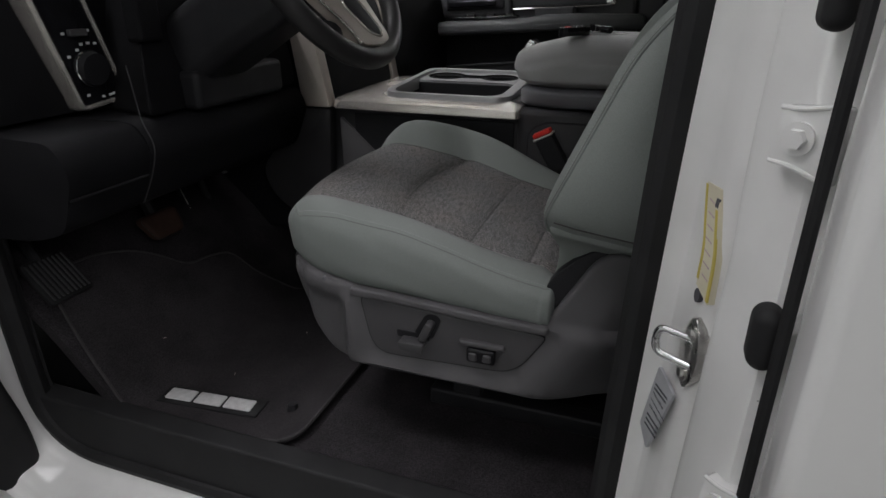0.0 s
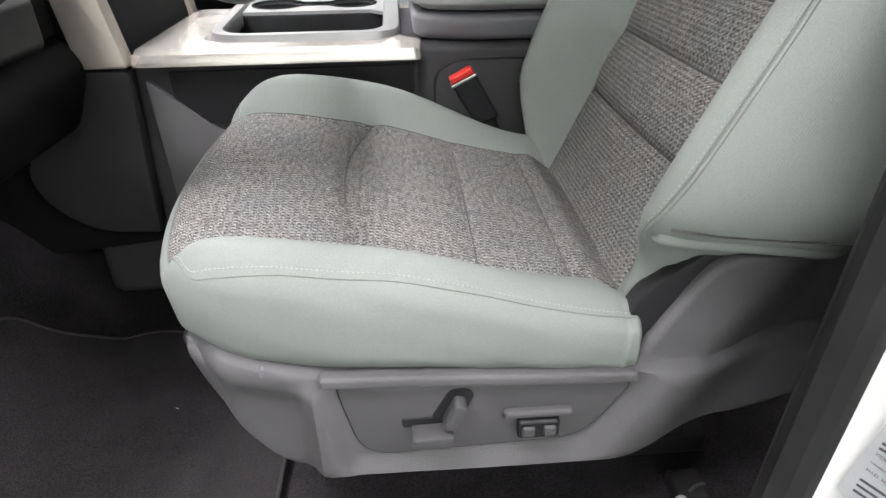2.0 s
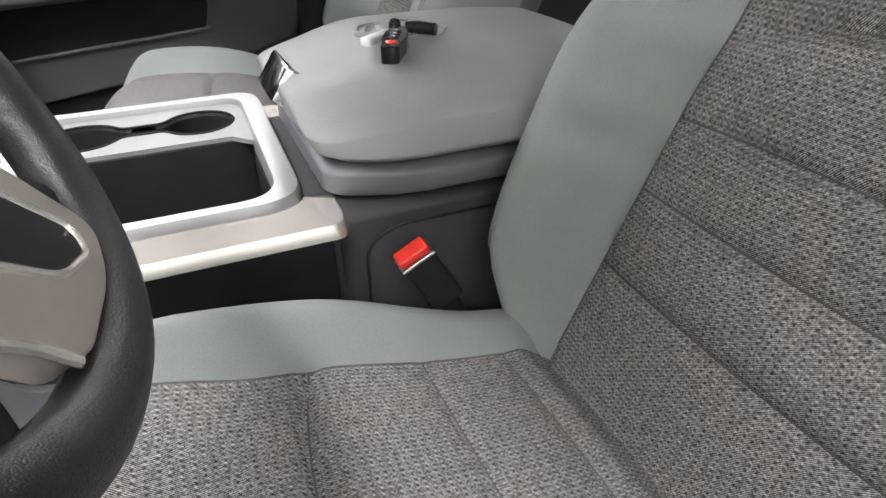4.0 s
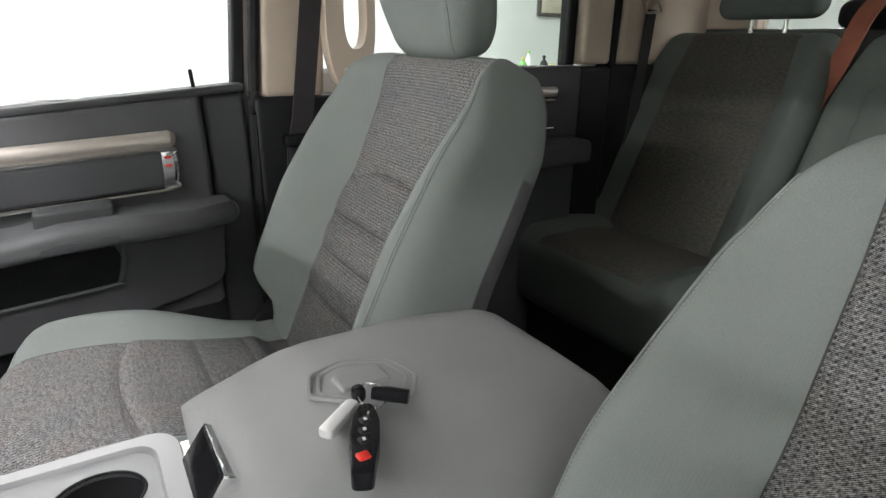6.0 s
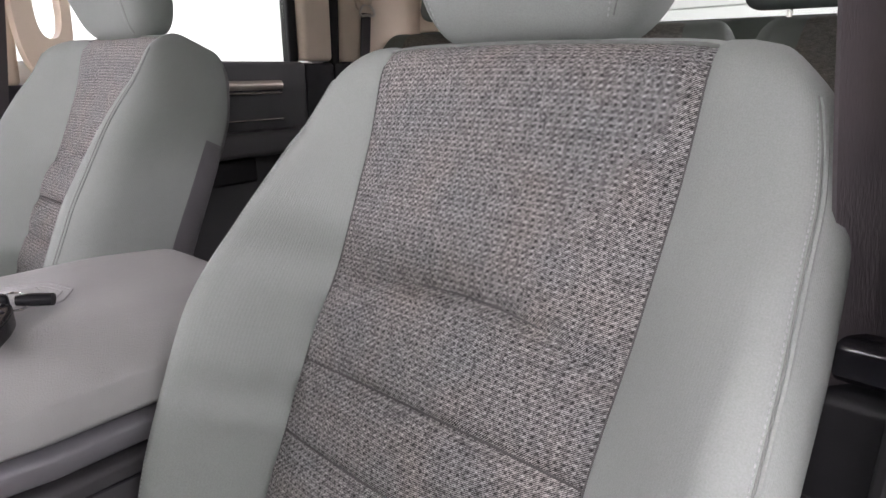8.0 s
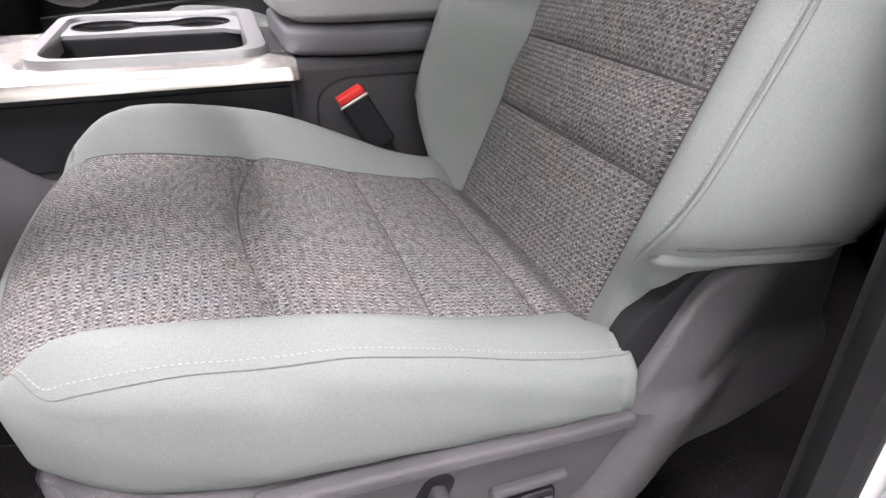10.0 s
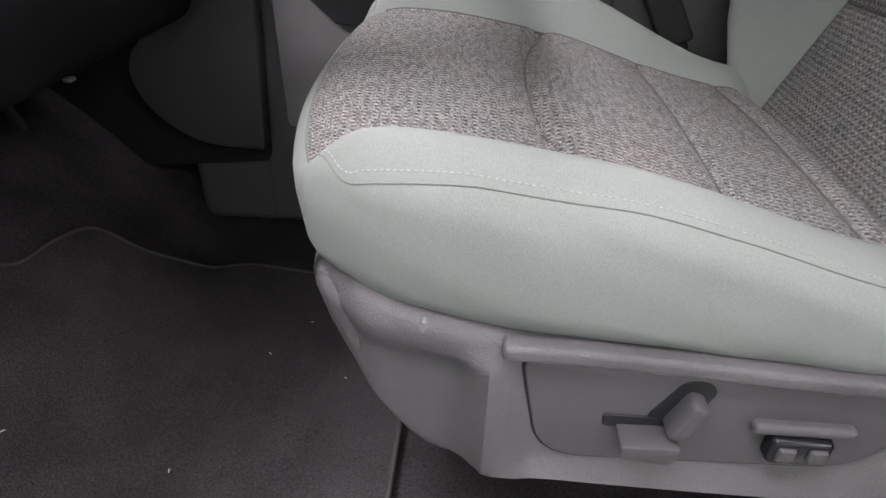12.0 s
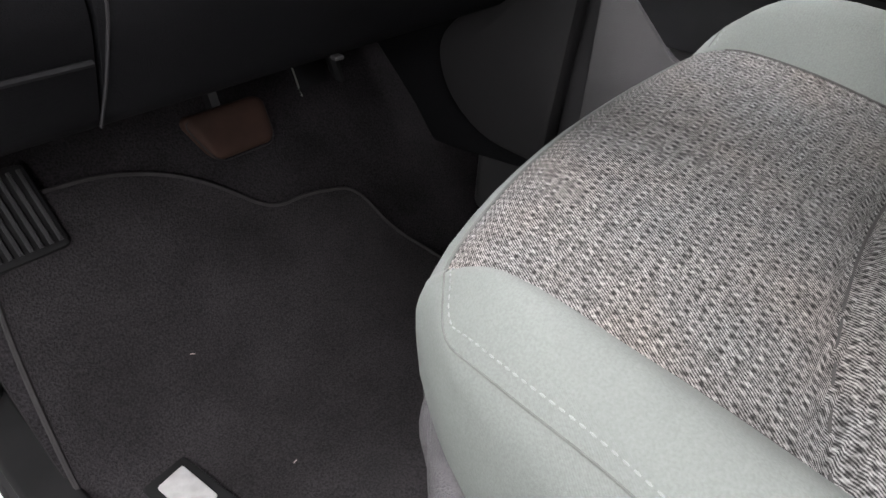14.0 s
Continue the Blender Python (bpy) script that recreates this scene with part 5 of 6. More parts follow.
def crown(V):
    """Rolls the near and far edges of the silver plate downwards."""
    out = []
    for x, y, z in V:
        e = abs(y - CY)
        out.append((x, y, z - ((0.010 if z < 0.446 else 0.006) * float(smooth(0.14, 0.187, e)) if z > 0.425 and y < CY else 0.0)))
    return out


V, F = ring_plate(outer, mids, 0.419, 0.445, 0.010)
part("silver_trim", fixed((crown(V), F)), M_SILVER, con, "brushed silver console trim")
V, F = ring_plate(mids, inner, 0.425, 0.454, 0.005)
part("rim", tip_up(fixed((crown(V), F))), M_TRAY, con, "bright satin silver rim round the bin")
# tray deck beside the bin, with two cup wells
part("divider", soft_box((-0.03, 0.512, 0.345), (0.226, 0.524, 0.452), 0.003, (4, 1, 2)), M_BIN, con)


def well_half(x):
    """Half width of the joined pair of cup wells at x."""
    a = math.sqrt(max(0.0, 1 - ((x - 0.166) / 0.044) ** 2)) * 0.036
    b = math.sqrt(max(0.0, 1 - ((x - 0.028) / 0.047) ** 2)) * 0.038
    return max(a, b, 0.013 if 0.05 < x < 0.15 else 0.0)


wx = 0.0955 - 0.115 * np.cos(np.linspace(0, math.pi, 61))
wy = np.array([well_half(x) for x in wx])
wy[1:-1] = 0.25 * wy[:-2] + 0.5 * wy[1:-1] + 0.25 * wy[2:]
WELL = np.array([(x, 0.572 + h) for x, h in zip(wx[1:-1], wy[1:-1])] + [(x, 0.572 - h) for x, h in zip(wx[1:-1][::-1], wy[1:-1][::-1])])


def plate_with_hole(rect, hole, z):
    bm = bmesh.new()
    edges = []
    for loop in (rect, hole):
        vs = [bm.verts.new((p[0], p[1], z)) for p in loop]
        edges += [bm.edges.new((vs[i - 1], vs[i])) for i in range(len(vs))]
    bmesh.ops.triangle_fill(bm, edges=edges, use_beauty=True)
    for f_ in bm.faces:
        if f_.normal.z < 0:
            f_.normal_flip()
    g = bmesh.ops.extrude_face_region(bm, geom=list(bm.faces))
    for e_ in g["geom"]:
        if isinstance(e_, bmesh.types.BMVert):
            e_.co.z -= 0.006
    bmesh.ops.recalc_face_normals(bm, faces=bm.faces)
    return bm


part("deck", tip_up(plate_with_hole([(-0.035, 0.514), (0.200, 0.514), (0.2265, 0.49), (0.228, 0.636), (-0.035, 0.636)], WELL, 0.447)), M_DECK, con, "grey cup holder deck")
well = part("cup_well", tip_up(fixed(sheet([[(p[0], p[1], 0.4465) for p in WELL], [(p[0], p[1], 0.43) for p in WELL], [(p[0] * 0.97 + 0.003, p[1] * 0.97 + 0.018, 0.364) for p in WELL]], closed=True))), M_BIN, con, "dark joined cup wells")
part("well_rim", tip_up(tube([(p[0], p[1], 0.4475) for p in WELL], 0.0016, 6, closed=True)), M_BIN, well)
part("well_floor", slab(WELL, XY, 0.360, 0.365, 0.0), M_BIN, well)
for cx in (0.134, 0.062):
    part("grip_knob", soft_box((cx - 0.013, 0.562, 0.38), (cx + 0.013, 0.590, 0.442), 0.011, (1, 1, 2)), M_CONS, well)
# the open bin
part("bin_floor", soft_box((-0.14, 0.335, 0.325), (0.226, 0.52, 0.345), 0.003, (2, 2, 1)), M_BIN, con, "dark bin floor mat")
part("bin_wall", block((-0.03, 0.322, 0.33), (0.226, 0.334, 0.44), 0.003, (2, 1, 1)), M_BIN, con)
part("bin_wall", block((0.2225, 0.32, 0.33), (0.25, 0.64, 0.438), 0.003, (1, 2, 1)), M_BIN, con)
part("bin_wall", block((-0.040, 0.32, 0.33), (-0.026, 0.64, 0.438), 0.003, (1, 2, 1)), M_BIN, con)
fm = rounded([(0.065, 0.345), (0.212, 0.345), (0.212, 0.505), (0.065, 0.505)], [0.02, 0.05, 0.03, 0.02], 6)
fl = part("liner", slab(fm, XY, 0.3455, 0.3485, 0.001), M_STACK, con, "ribbed rubber bin liner")
for k in range(16):
    y = 0.352 + k * 0.0097
    part("rib", tube([(0.072, y, 0.349), (0.206, y, 0.349)], 0.0014, 5), M_STACK, fl)
for k in range(14):
    y = 0.340 + k * 0.0122
    part("slat", block((-0.027, y, 0.375), (-0.002, y + 0.006, 0.424), 0.0015, (1, 1, 1), bend=lambda q, p: q + np.stack([0.6 * (q[:, 2] - 0.385), 0 * q[:, 0], 0 * q[:, 0]], 1)), M_CONS, con)
post = part("slide_post", soft_box((0.030, 0.345, 0.345), (0.048, 0.42, 0.425), 0.006, (1, 2, 2)), M_CONS, con, "black sliding divider")
part("post_grip", soft_box((0.027, 0.343, 0.395), (0.051, 0.422, 0.403), 0.003, (1, 2, 1)), M_BLACK, post)


def lid_bend(q, p):
    q = q.copy()
    x, y, z = q.T.copy()
    e = np.abs(y - CY) / 0.195
    k = np.clip((z - 0.49) / 0.085, 0, 1)
    q[:, 2] = z - k * (0.005 * e ** 2 + 0.032 * smooth(0.58, 1.0, e) + 0.026 * smooth(0.40, 0.25, x) + 0.006 * smooth(0.52, 0.66, x))
    q[:, 1] = CY + (y - CY) * (1 - 0.04 * k) * (1 - np.where(y > CY, 0.09, 0.16) * smooth(0.37, 0.25, x) - 0.12 * smooth(0.52, 0.67, x))
    q[:, 0] = x + 0.018 * (1 - k) * smooth(0.33, 0.25, x) + 0.010 * e ** 2 * smooth(0.33, 0.25, x)
    return q


LID_LO, LID_HI, LID_R = (0.246, 0.276, 0.483), (0.655, 0.654, 0.577), (0.036, 0.030, 0.022)
lid = part("lid", soft_box(LID_LO, LID_HI, LID_R, (12, 12, 4), bend=lid_bend), M_LID, con, "soft grey padded armrest lid", 60)
part("lid_base", soft_box((0.272, 0.285, 0.438), (0.640, 0.645, 0.4815), (0.03, 0.03, 0.012), (8, 6, 2), bend=lambda q, p: np.stack([q[:, 0], CY + (q[:, 1] - CY) * (1 - 0.16 * smooth(0.37, 0.27, q[:, 0]) - 0.05 * smooth(0.47, 0.44, q[:, 2])), q[:, 2]], 1)), M_LIDBASE, con, "smooth grey lid base")
LT = ((0.2545, 0.458, 0.5435), (0, 1, 0), (0.56, 0, 0.828), (-0.828, 0, 0.56))
part("latch_plate", slab(rounded([(-0.045, -0.021), (0.045, -0.021), (0.043, 0.021), (-0.043, 0.021)], 0.003, 3), LT, -0.014, 0.0005, 0.0008, 2), M_CHROME, con, "chrome latch frame")
part("latch_button", slab(rounded([(-0.0400, -0.0205), (0.0430, -0.0205), (0.0410, 0.0175), (-0.0385, 0.0175)], 0.002, 3), LT, -0.01, 0.0016, 0.0008, 2), M_GLOSSBLACK, con, "dark glossy latch button")
part("ribbed_gap", block((0.25, 0.335, 0.43), (0.285, 0.60, 0.446), 0.004, (1, 2, 1)), M_CONS, con)
# plain pressed badge outline on the lid
bo = np.array([(0.358, 0.470), (0.372, 0.508), (0.412, 0.520), (0.458, 0.500), (0.470, 0.455), (0.445, 0.418), (0.405, 0.430)])
bo = rounded([tuple(p) for p in bo], 0.008, 3)
P3 = [(p[0], p[1], 0.5755 - 0.006 * (abs(p[1] - CY) / 0.195) ** 2) for p in bo]
badge = part("badge", tube(P3, 0.0030, 6, closed=True), M_LID, lid, "plain pressed badge outline")
c0 = bo.mean(0)
part("badge_inner", tube([(c0[0] + (p[0] - c0[0]) * 0.82, c0[1] + (p[1] - c0[1]) * 0.82, 0.5756) for p in bo], 0.0021, 6, closed=True), M_LID, badge)
part("badge_boss", soft_box((c0[0] - 0.028, c0[1] - 0.014, 0.571), (c0[0] + 0.026, c0[1] + 0.02, 0.580), 0.004, (3, 2, 1)), M_LID, badge)

# ---- keys on the lid ----
keys = thing("car_keys", (0.38, 0.39, 0.576), "black key fob with red button on a ring with steel tag", "keys")
ax, ay_ = np.array([0.392, 0.408]), np.array([0.350, 0.322])
dv = (ay_ - ax) / np.linalg.norm(ay_ - ax)
nv = np.array([-dv[1], dv[0]])
ln = np.linalg.norm(ay_ - ax)
out = rounded([tuple(ax + dv * s * ln + nv * w) for s, w in ((0.0, -0.006), (0.0, 0.006), (0.25, 0.0125), (0.55, 0.013), (0.8, 0.010), (1.0, 0.009), (1.0, -0.009), (0.8, -0.010), (0.55, -0.013), (0.25, -0.0125))], 0.006, 3)
fob = part("fob", slab(out, XY, 0.577, 0.594, 0.005, 3), M_GLOSSBLACK, keys, "glossy black plastic key fob")
for s in (0.28, 0.43, 0.57):
    p = ax + dv * s * ln
    key = part("button", soft_box((p[0] - 0.0055, p[1] - 0.0055, 0.592), (p[0] + 0.0055, p[1] + 0.0055, 0.5955), 0.003, (2, 2, 1)), M_BLACK, fob)
    part("print_mark", block((p[0] - 0.0014, p[1] - 0.0018, 0.5952), (p[0] + 0.0014, p[1] + 0.0018, 0.5960), 0.0003, (1, 1, 1)), M_PRINT, key)
p = ax + dv * 0.78 * ln
part("panic_button", soft_box((p[0] - 0.006, p[1] - 0.006, 0.592), (p[0] + 0.006, p[1] + 0.006, 0.5955), 0.003, (2, 2, 1)), M_RED, fob, "red panic button")
ta, tb = np.array([0.389, 0.430]), np.array([0.347, 0.397])
tv = (tb - ta) / np.linalg.norm(tb - ta)
tn = np.array([-tv[1], tv[0]])
tl = np.linalg.norm(tb - ta)
part("tag", slab(rounded([tuple(ta + tn * 0.0065), tuple(tb + tn * 0.0075), tuple(tb - tn * 0.0075), tuple(ta - tn * 0.0065)], 0.006, 4), XY, 0.578, 0.587, 0.002, 2), M_TAG, keys, "flat pale steel tag")
part("key_ring", tube([(0.405 + 0.013 * math.cos(t), 0.425 + 0.013 * math.sin(t), 0.588 + 0.006 * math.sin(t)) for t in np.linspace(0, 2 * math.pi, 24, endpoint=False)], 0.0013, 6, closed=True), M_CHROME, keys)
part("barrel", tube([(0.408, 0.430, 0.587), (0.42, 0.421, 0.587), (0.436, 0.408, 0.586)], [0.006, 0.0075, 0.007], 12), M_GLOSSBLACK, keys, "black barrel charm")
part("knuckle", soft_box((0.389, 0.426, 0.580), (0.402, 0.441, 0.597), 0.006, (2, 2, 2)), M_GLOSSBLACK, keys)

# ---- floor mat ----
mat_out = rounded([(0.078, -0.292), (0.078, 0.18), (-0.20, 0.225), (-0.262, 0.195), (-0.30, 0.146), (-0.350, 0.125), (-0.362, 0.05), (-0.362, 0.0), (-0.41, -0.067), (-0.435, -0.14), (-0.440, -0.262), (-0.352, -0.292), (-0.25, -0.310), (-0.12, -0.311)], [0.035, 0.05, 0.05, 0.04, 0.04, 0.04, 0.03, 0.03, 0.04, 0.05, 0.06, 0.05, 0.04, 0.04], 5)


def draped(outline, lift, thick, step=0.022):
    """A flat thing laid over the floor's shape: the outline filled by a triangulated net."""
    bm = bmesh.new()
    ring = [bm.verts.new((p[0], p[1], 0)) for p in outline]
    bm.faces.new(ring)
    bmesh.ops.triangulate(bm, faces=bm.faces)
    lo_, hi_ = outline.min(0), outline.max(0)
    for axis, a, b in ((0, lo_[0], hi_[0]), (1, lo_[1], hi_[1])):
        for v in np.arange(a + step, b, step):
            co, no = [0, 0, 0], [0, 0, 0]
            co[axis], no[axis] = v, 1
            bmesh.ops.bisect_plane(bm, geom=list(bm.verts) + list(bm.edges) + list(bm.faces), plane_co=co, plane_no=no)
    g = bmesh.ops.extrude_face_region(bm, geom=list(bm.faces))
    top = {e for e in g["geom"] if isinstance(e, bmesh.types.BMVert)}
    for v in bm.verts:
        v.co.z = float(floor_z(v.co.x)) + lift + (thick if v in top else 0) + 0.0025 * noise.noise((v.co.x * 14, v.co.y * 14, 3))
    bmesh.ops.recalc_face_normals(bm, faces=bm.faces)
    return bm


fmat = thing("floor_mat", (-0.15, -0.05, 0), "dark grey carpet floor mat with bound edge and silver patch", "floor mat")
part("mat_body", draped(mat_out, 0.003, 0.008), M_MAT, fmat, "dark pile mat", 50)
part("binding", tube([(p[0], p[1], float(floor_z(p[0])) + 0.010) for p in mat_out], 0.0028, 6, closed=True), M_BINDING, fmat, "grey bound edge")
part("patch", slab(rounded([(-0.232, -0.268), (-0.036, -0.247), (-0.040, -0.200), (-0.236, -0.221)], 0.004, 2), XY, -0.022, -0.0135, 0.001), M_RUBBER, fmat, "dark woven patch")
for sx in (-0.222, -0.164, -0.106):
    y0 = -0.257 + (sx + 0.222) * 0.10
    part("patch_mark", slab(rounded([(sx, y0), (sx + 0.053, y0 + 0.005), (sx + 0.049, y0 + 0.034), (sx - 0.004, y0 + 0.029)], 0.003, 2), XY, -0.014, -0.0115, 0.0006), M_LOGO, fmat, "plain silver mark")
rng = random.Random(5)
for k in range(5):
    fx, fy = rng.uniform(-0.30, 0.02), rng.uniform(-0.24, 0.12)
    a = rng.uniform(0, math.pi)
    d = 0.0016 + 0.0012 * rng.random()
    fz = float(floor_z(fx)) + 0.0135
    part("lint_fleck", tube([(fx - d * math.cos(a), fy - d * math.sin(a), fz), (fx, fy, fz + 0.0005), (fx + d * math.cos(a), fy + d * math.sin(a), fz)], [0.0004, 0.0008, 0.0004], 5), M_FAINTINK, fmat, "pale lint fleck")
part("mat_post", tube([(0.012, -0.205, -0.018), (0.012, -0.205, -0.004)], [0.011, 0.008], 12), M_BLACK, fmat, "black retaining post")

# ---- dashboard ----
dash = thing("dashboard", (-0.4, CY, 0.3), "dark charcoal dashboard with knee panel and centre stack", "dashboard")
low = rounded([(-0.62, 0.30), (-0.30, 0.315), (-0.235, 0.335), (-0.196, 0.425), (-0.222, 0.468), (-0.345, 0.472), (-0.90, 0.474)], [0.02, 0.03, 0.02, 0.05, 0.02, 0.004, 0.004], 5)
high = rounded([(-0.345, 0.478), (-0.362, 0.70), (-0.40, 0.775), (-0.90, 0.80), (-0.90, 0.478)], [0.003, 0.04, 0.04, 0.02, 0.01], 5)
hmid = rounded([(-0.222, 0.4705), (-0.225, 0.53), (-0.250, 0.60), (-0.245, 0.70), (-0.32, 0.775), (-0.90, 0.80), (-0.90, 0.4705)], [0.01, 0.03, 0.04, 0.04, 0.05, 0.02, 0.01], 5)
part("knee_panel", slab(low, XZ, -0.200, 0.262, 0.008, 2), M_DASH, dash, "dark knee panel")
part("end_panel", slab(low, XZ, -0.352, -0.2035, 0.008, 2), M_DASH, dash)
part("end_cowl", slab(high, XZ, -0.352, -0.08, 0.004, 2), M_DASH, dash)
col = slab(hmid, XZ, -0.184, 0.262, 0.008, 2)
for v in col.verts:
    if v.co.y < 0:
        v.co.y += min(0.14, max(0.0, -0.21 - v.co.x) * 1.2)
part("column_panel", col, M_DASH, dash)
prof2 = rounded([(-0.62, 0.28), (-0.28, 0.30), (-0.215, 0.345), (-0.20, 0.45), (-0.215, 0.60), (-0.245, 0.72), (-0.32, 0.78), (-0.90, 0.80), (-0.90, 0.45)], 0.03, 4)
part("passenger_panel", slab(prof2, XZ, 0.668, 1.245, 0.008, 2), M_DASH, dash)
prof3 = rounded([(-0.34, 0.10), (-0.16, 0.12), (-0.150, 0.41), (-0.175, 0.60), (-0.235, 0.755), (-0.32, 0.785), (-0.90, 0.80), (-0.90, 0.10)], 0.02, 4)
part("centre_stack", slab(prof3, XZ, 0.300, 0.630, 0.008, 2), M_DASH, dash)
for y0, y1 in ((0.266, 0.300), (0.630, 0.664)):
    part("stack_trim", slab(rounded([(-0.212, 0.421), (-0.144, 0.421), (-0.158, 0.50), (-0.178, 0.60), (-0.225, 0.75), (-0.29, 0.75), (-0.235, 0.60)], 0.006, 3), XZ, y0, y1, 0.006, 2), M_SATIN, dash, "champagne stack trim")
    part("console_flank", slab(rounded([(-0.345, 0.27), (-0.325, 0.205), (-0.26, 0.155), (-0.160, 0.15), (-0.144, 0.418), (-0.215, 0.418), (-0.25, 0.36)], [0.04, 0.05, 0.05, 0.01, 0.01, 0.01, 0.03], 4), XZ, y0 + 0.001, y1, 0.008, 2), M_STACK, dash)
part("panel_edge", tube(arc_path([(-0.2245, -0.194, 0.555), (-0.2225, -0.190, 0.50), (-0.2185, -0.189, 0.468), (-0.2015, -0.1915, 0.43), (-0.2105, -0.198, 0.385), (-0.232, -0.2045, 0.338)]), 0.0011, 6), M_CONS, dash)
part("end_panel_groove", tube([(-0.2095, -0.35, 0.388), (-0.2095, -0.206, 0.388)], 0.0022, 6), M_BLACK, dash)
part("column_shroud", soft_box((-0.30, -0.075, -0.06), (-0.02, 0.075, 0.06), 0.03, (4, 4, 4), bend=lambda q, p: np.stack([q[:, 0] * 0.87 + q[:, 2] * -0.5 + 0.0, q[:, 1] * (1 - 0.25 * smooth(-0.2, 0.0, q[:, 0])), 0.70 + q[:, 0] * 0.5 + q[:, 2] * 0.87], 1)), M_BLACK, dash, "black column shroud")
part("side_vent", soft_box((-0.262, -0.15, 0.585), (-0.228, -0.10, 0.66), 0.008, (1, 3, 2)), M_DASH, dash)
part("under_bin", soft_box((-0.235, -0.085, 0.47), (-0.19, 0.17, 0.535), 0.012, (2, 6, 2)), M_BLACK, dash)
part("release_tab", soft_box((-0.243, 0.003, 0.331), (-0.235, 0.013, 0.335), 0.0015, (1, 1, 1)), M_SWITCH, dash)

LF = ((-0.326, 0.014, 0), (0, 1, 0), (0, 0, 1), (1, 0, 0))
hl = part("light_switch_panel", slab(rounded([(-0.219, 0.480), (-0.121, 0.491), (-0.180, 0.675), (-0.276, 0.675)], 0.010, 4), LF, -0.035, 0.003, 0.002), M_SILVER, dash, "silver framed light switch panel")
part("frame_edge", tube([(-0.3215, p[0] + 0.014, p[1]) for p in rounded([(-0.216, 0.4845), (-0.1265, 0.4945), (-0.183, 0.6715), (-0.271, 0.6715)], 0.009, 4)], 0.0042, 8, closed=True, up=(1, 0, 0)), M_SILVER, hl, "bright silver frame edge")
part("face", slab(rounded([(-0.213, 0.489), (-0.132, 0.498), (-0.186, 0.668), (-0.266, 0.668)], 0.007, 4), LF, 0.0, 0.0055, 0.001), M_GLOSSBLACK, hl)
part("knob", tube([(-0.322, -0.177, 0.547), (-0.303, -0.177, 0.545)], [0.027, 0.025], 24), M_BLACK, hl, "round black knob")
part("knob_ring", tube([(-0.314, -0.177 + 0.0275 * math.cos(t), 0.546 + 0.0275 * math.sin(t)) for t in np.linspace(0, 2 * math.pi, 32, endpoint=False)], 0.0018, 6, closed=True), M_CHROME, hl)
for my, mz in ((-0.222, 0.566), (-0.205, 0.575), (-0.196, 0.583), (-0.183, 0.584), (-0.170, 0.583), (-0.202, 0.505), (-0.174, 0.500), (-0.160, 0.501), (-0.153, 0.502), (-0.224, 0.600), (-0.179, 0.603)):
    part("print_mark", block((-0.3208, my + 0.011, mz - 0.002), (-0.3196, my + 0.017, mz + 0.002), 0.0004, (1, 1, 1)), M_PRINT, hl)
part("dimmer", soft_box((-0.322, -0.203, 0.595), (-0.312, -0.171, 0.606), 0.003, (1, 2, 1)), M_SWITCH, hl)

# ---- steering wheel ----
wheel = thing("steering_wheel", (0.01, 0, 0.72), "black leather steering wheel with silver lower spokes", "steering wheel")
WT = radians(30)
WN, WU = np.array([math.cos(WT), 0, math.sin(WT)]), np.array([-math.sin(WT), 0, math.cos(WT)])
WC = np.array([0.01, 0.0, 0.72])


def on_wheel(r, a, out=0.0):
    return WC + r * (math.cos(a) * np.array([0, 1.0, 0]) + math.sin(a) * WU) + WN * out


part("rim", tube([on_wheel(0.186, a) for a in np.linspace(0, 2 * math.pi, 72, endpoint=False)], 0.0172, 14, closed=True, up=tuple(WN)), M_LEATHER, wheel, "black stitched leather rim")
part("hub", soft_box((-0.09, -0.075, -0.03), (0.09, 0.075, 0.025), (0.03, 0.03, 0.02), (4, 4, 2), bend=lambda q, p: WC + q[:, [1]] * np.array([[0, 1.0, 0]]) + q[:, [0]] * WU[None] + q[:, [2]] * WN[None]), M_DASH, wheel)
for a0, a1 in ((radians(-12), radians(-4)), (radians(192), radians(184)), (radians(-112), radians(-122)), (radians(-68), radians(-58))):
    part("spoke", tube([on_wheel(0.06, a0, -0.005), on_wheel(0.12, a0, -0.012), on_wheel(0.178, a1, -0.004)], [0.022, 0.018, 0.016], 10, up=tuple(WN), flat=0.5), M_BLACK, wheel)
WF = (tuple(WC), (0, 1, 0), tuple(WU), tuple(WN))
bottom = part("bottom_spoke", slab(rounded([(-0.108, -0.075), (-0.052, -0.136), (-0.040, -0.166), (0.030, -0.172), (0.068, -0.160), (0.056, -0.120), (0.045, -0.075)], [0.01, 0.02, 0.015, 0.03, 0.015, 0.03, 0.01], 5), WF, -0.008, 0.012, 0.005, 3), M_SATIN, wheel, "satin grey bottom spoke")
eye_out = rounded([(-0.030, -0.082), (-0.040, -0.100), (0.000, -0.148), (0.034, -0.158), (0.044, -0.146), (0.020, -0.098), (0.000, -0.080)], 0.012, 5)
part("spoke_insert", slab(eye_out, WF, 0.006, 0.0128, 0.001), M_BLACK, bottom, "dark spoke insert")
part("insert_frame", tube([WC + np.array([0, p[0], 0]) + WU * p[1] + WN * 0.0125 for p in eye_out], 0.0022, 8, closed=True, up=tuple(WN)), M_SILVER, bottom, "thin silver insert frame")
part("spoke_edge", tube(arc_path([WC + np.array([0, y_, 0]) + WU * b_ + WN * 0.010 for y_, b_ in ((-0.110, -0.074), (-0.078, -0.108), (-0.053, -0.138), (-0.042, -0.162))]), 0.0026, 8), M_SILVER, bottom, "thin silver spoke edge")

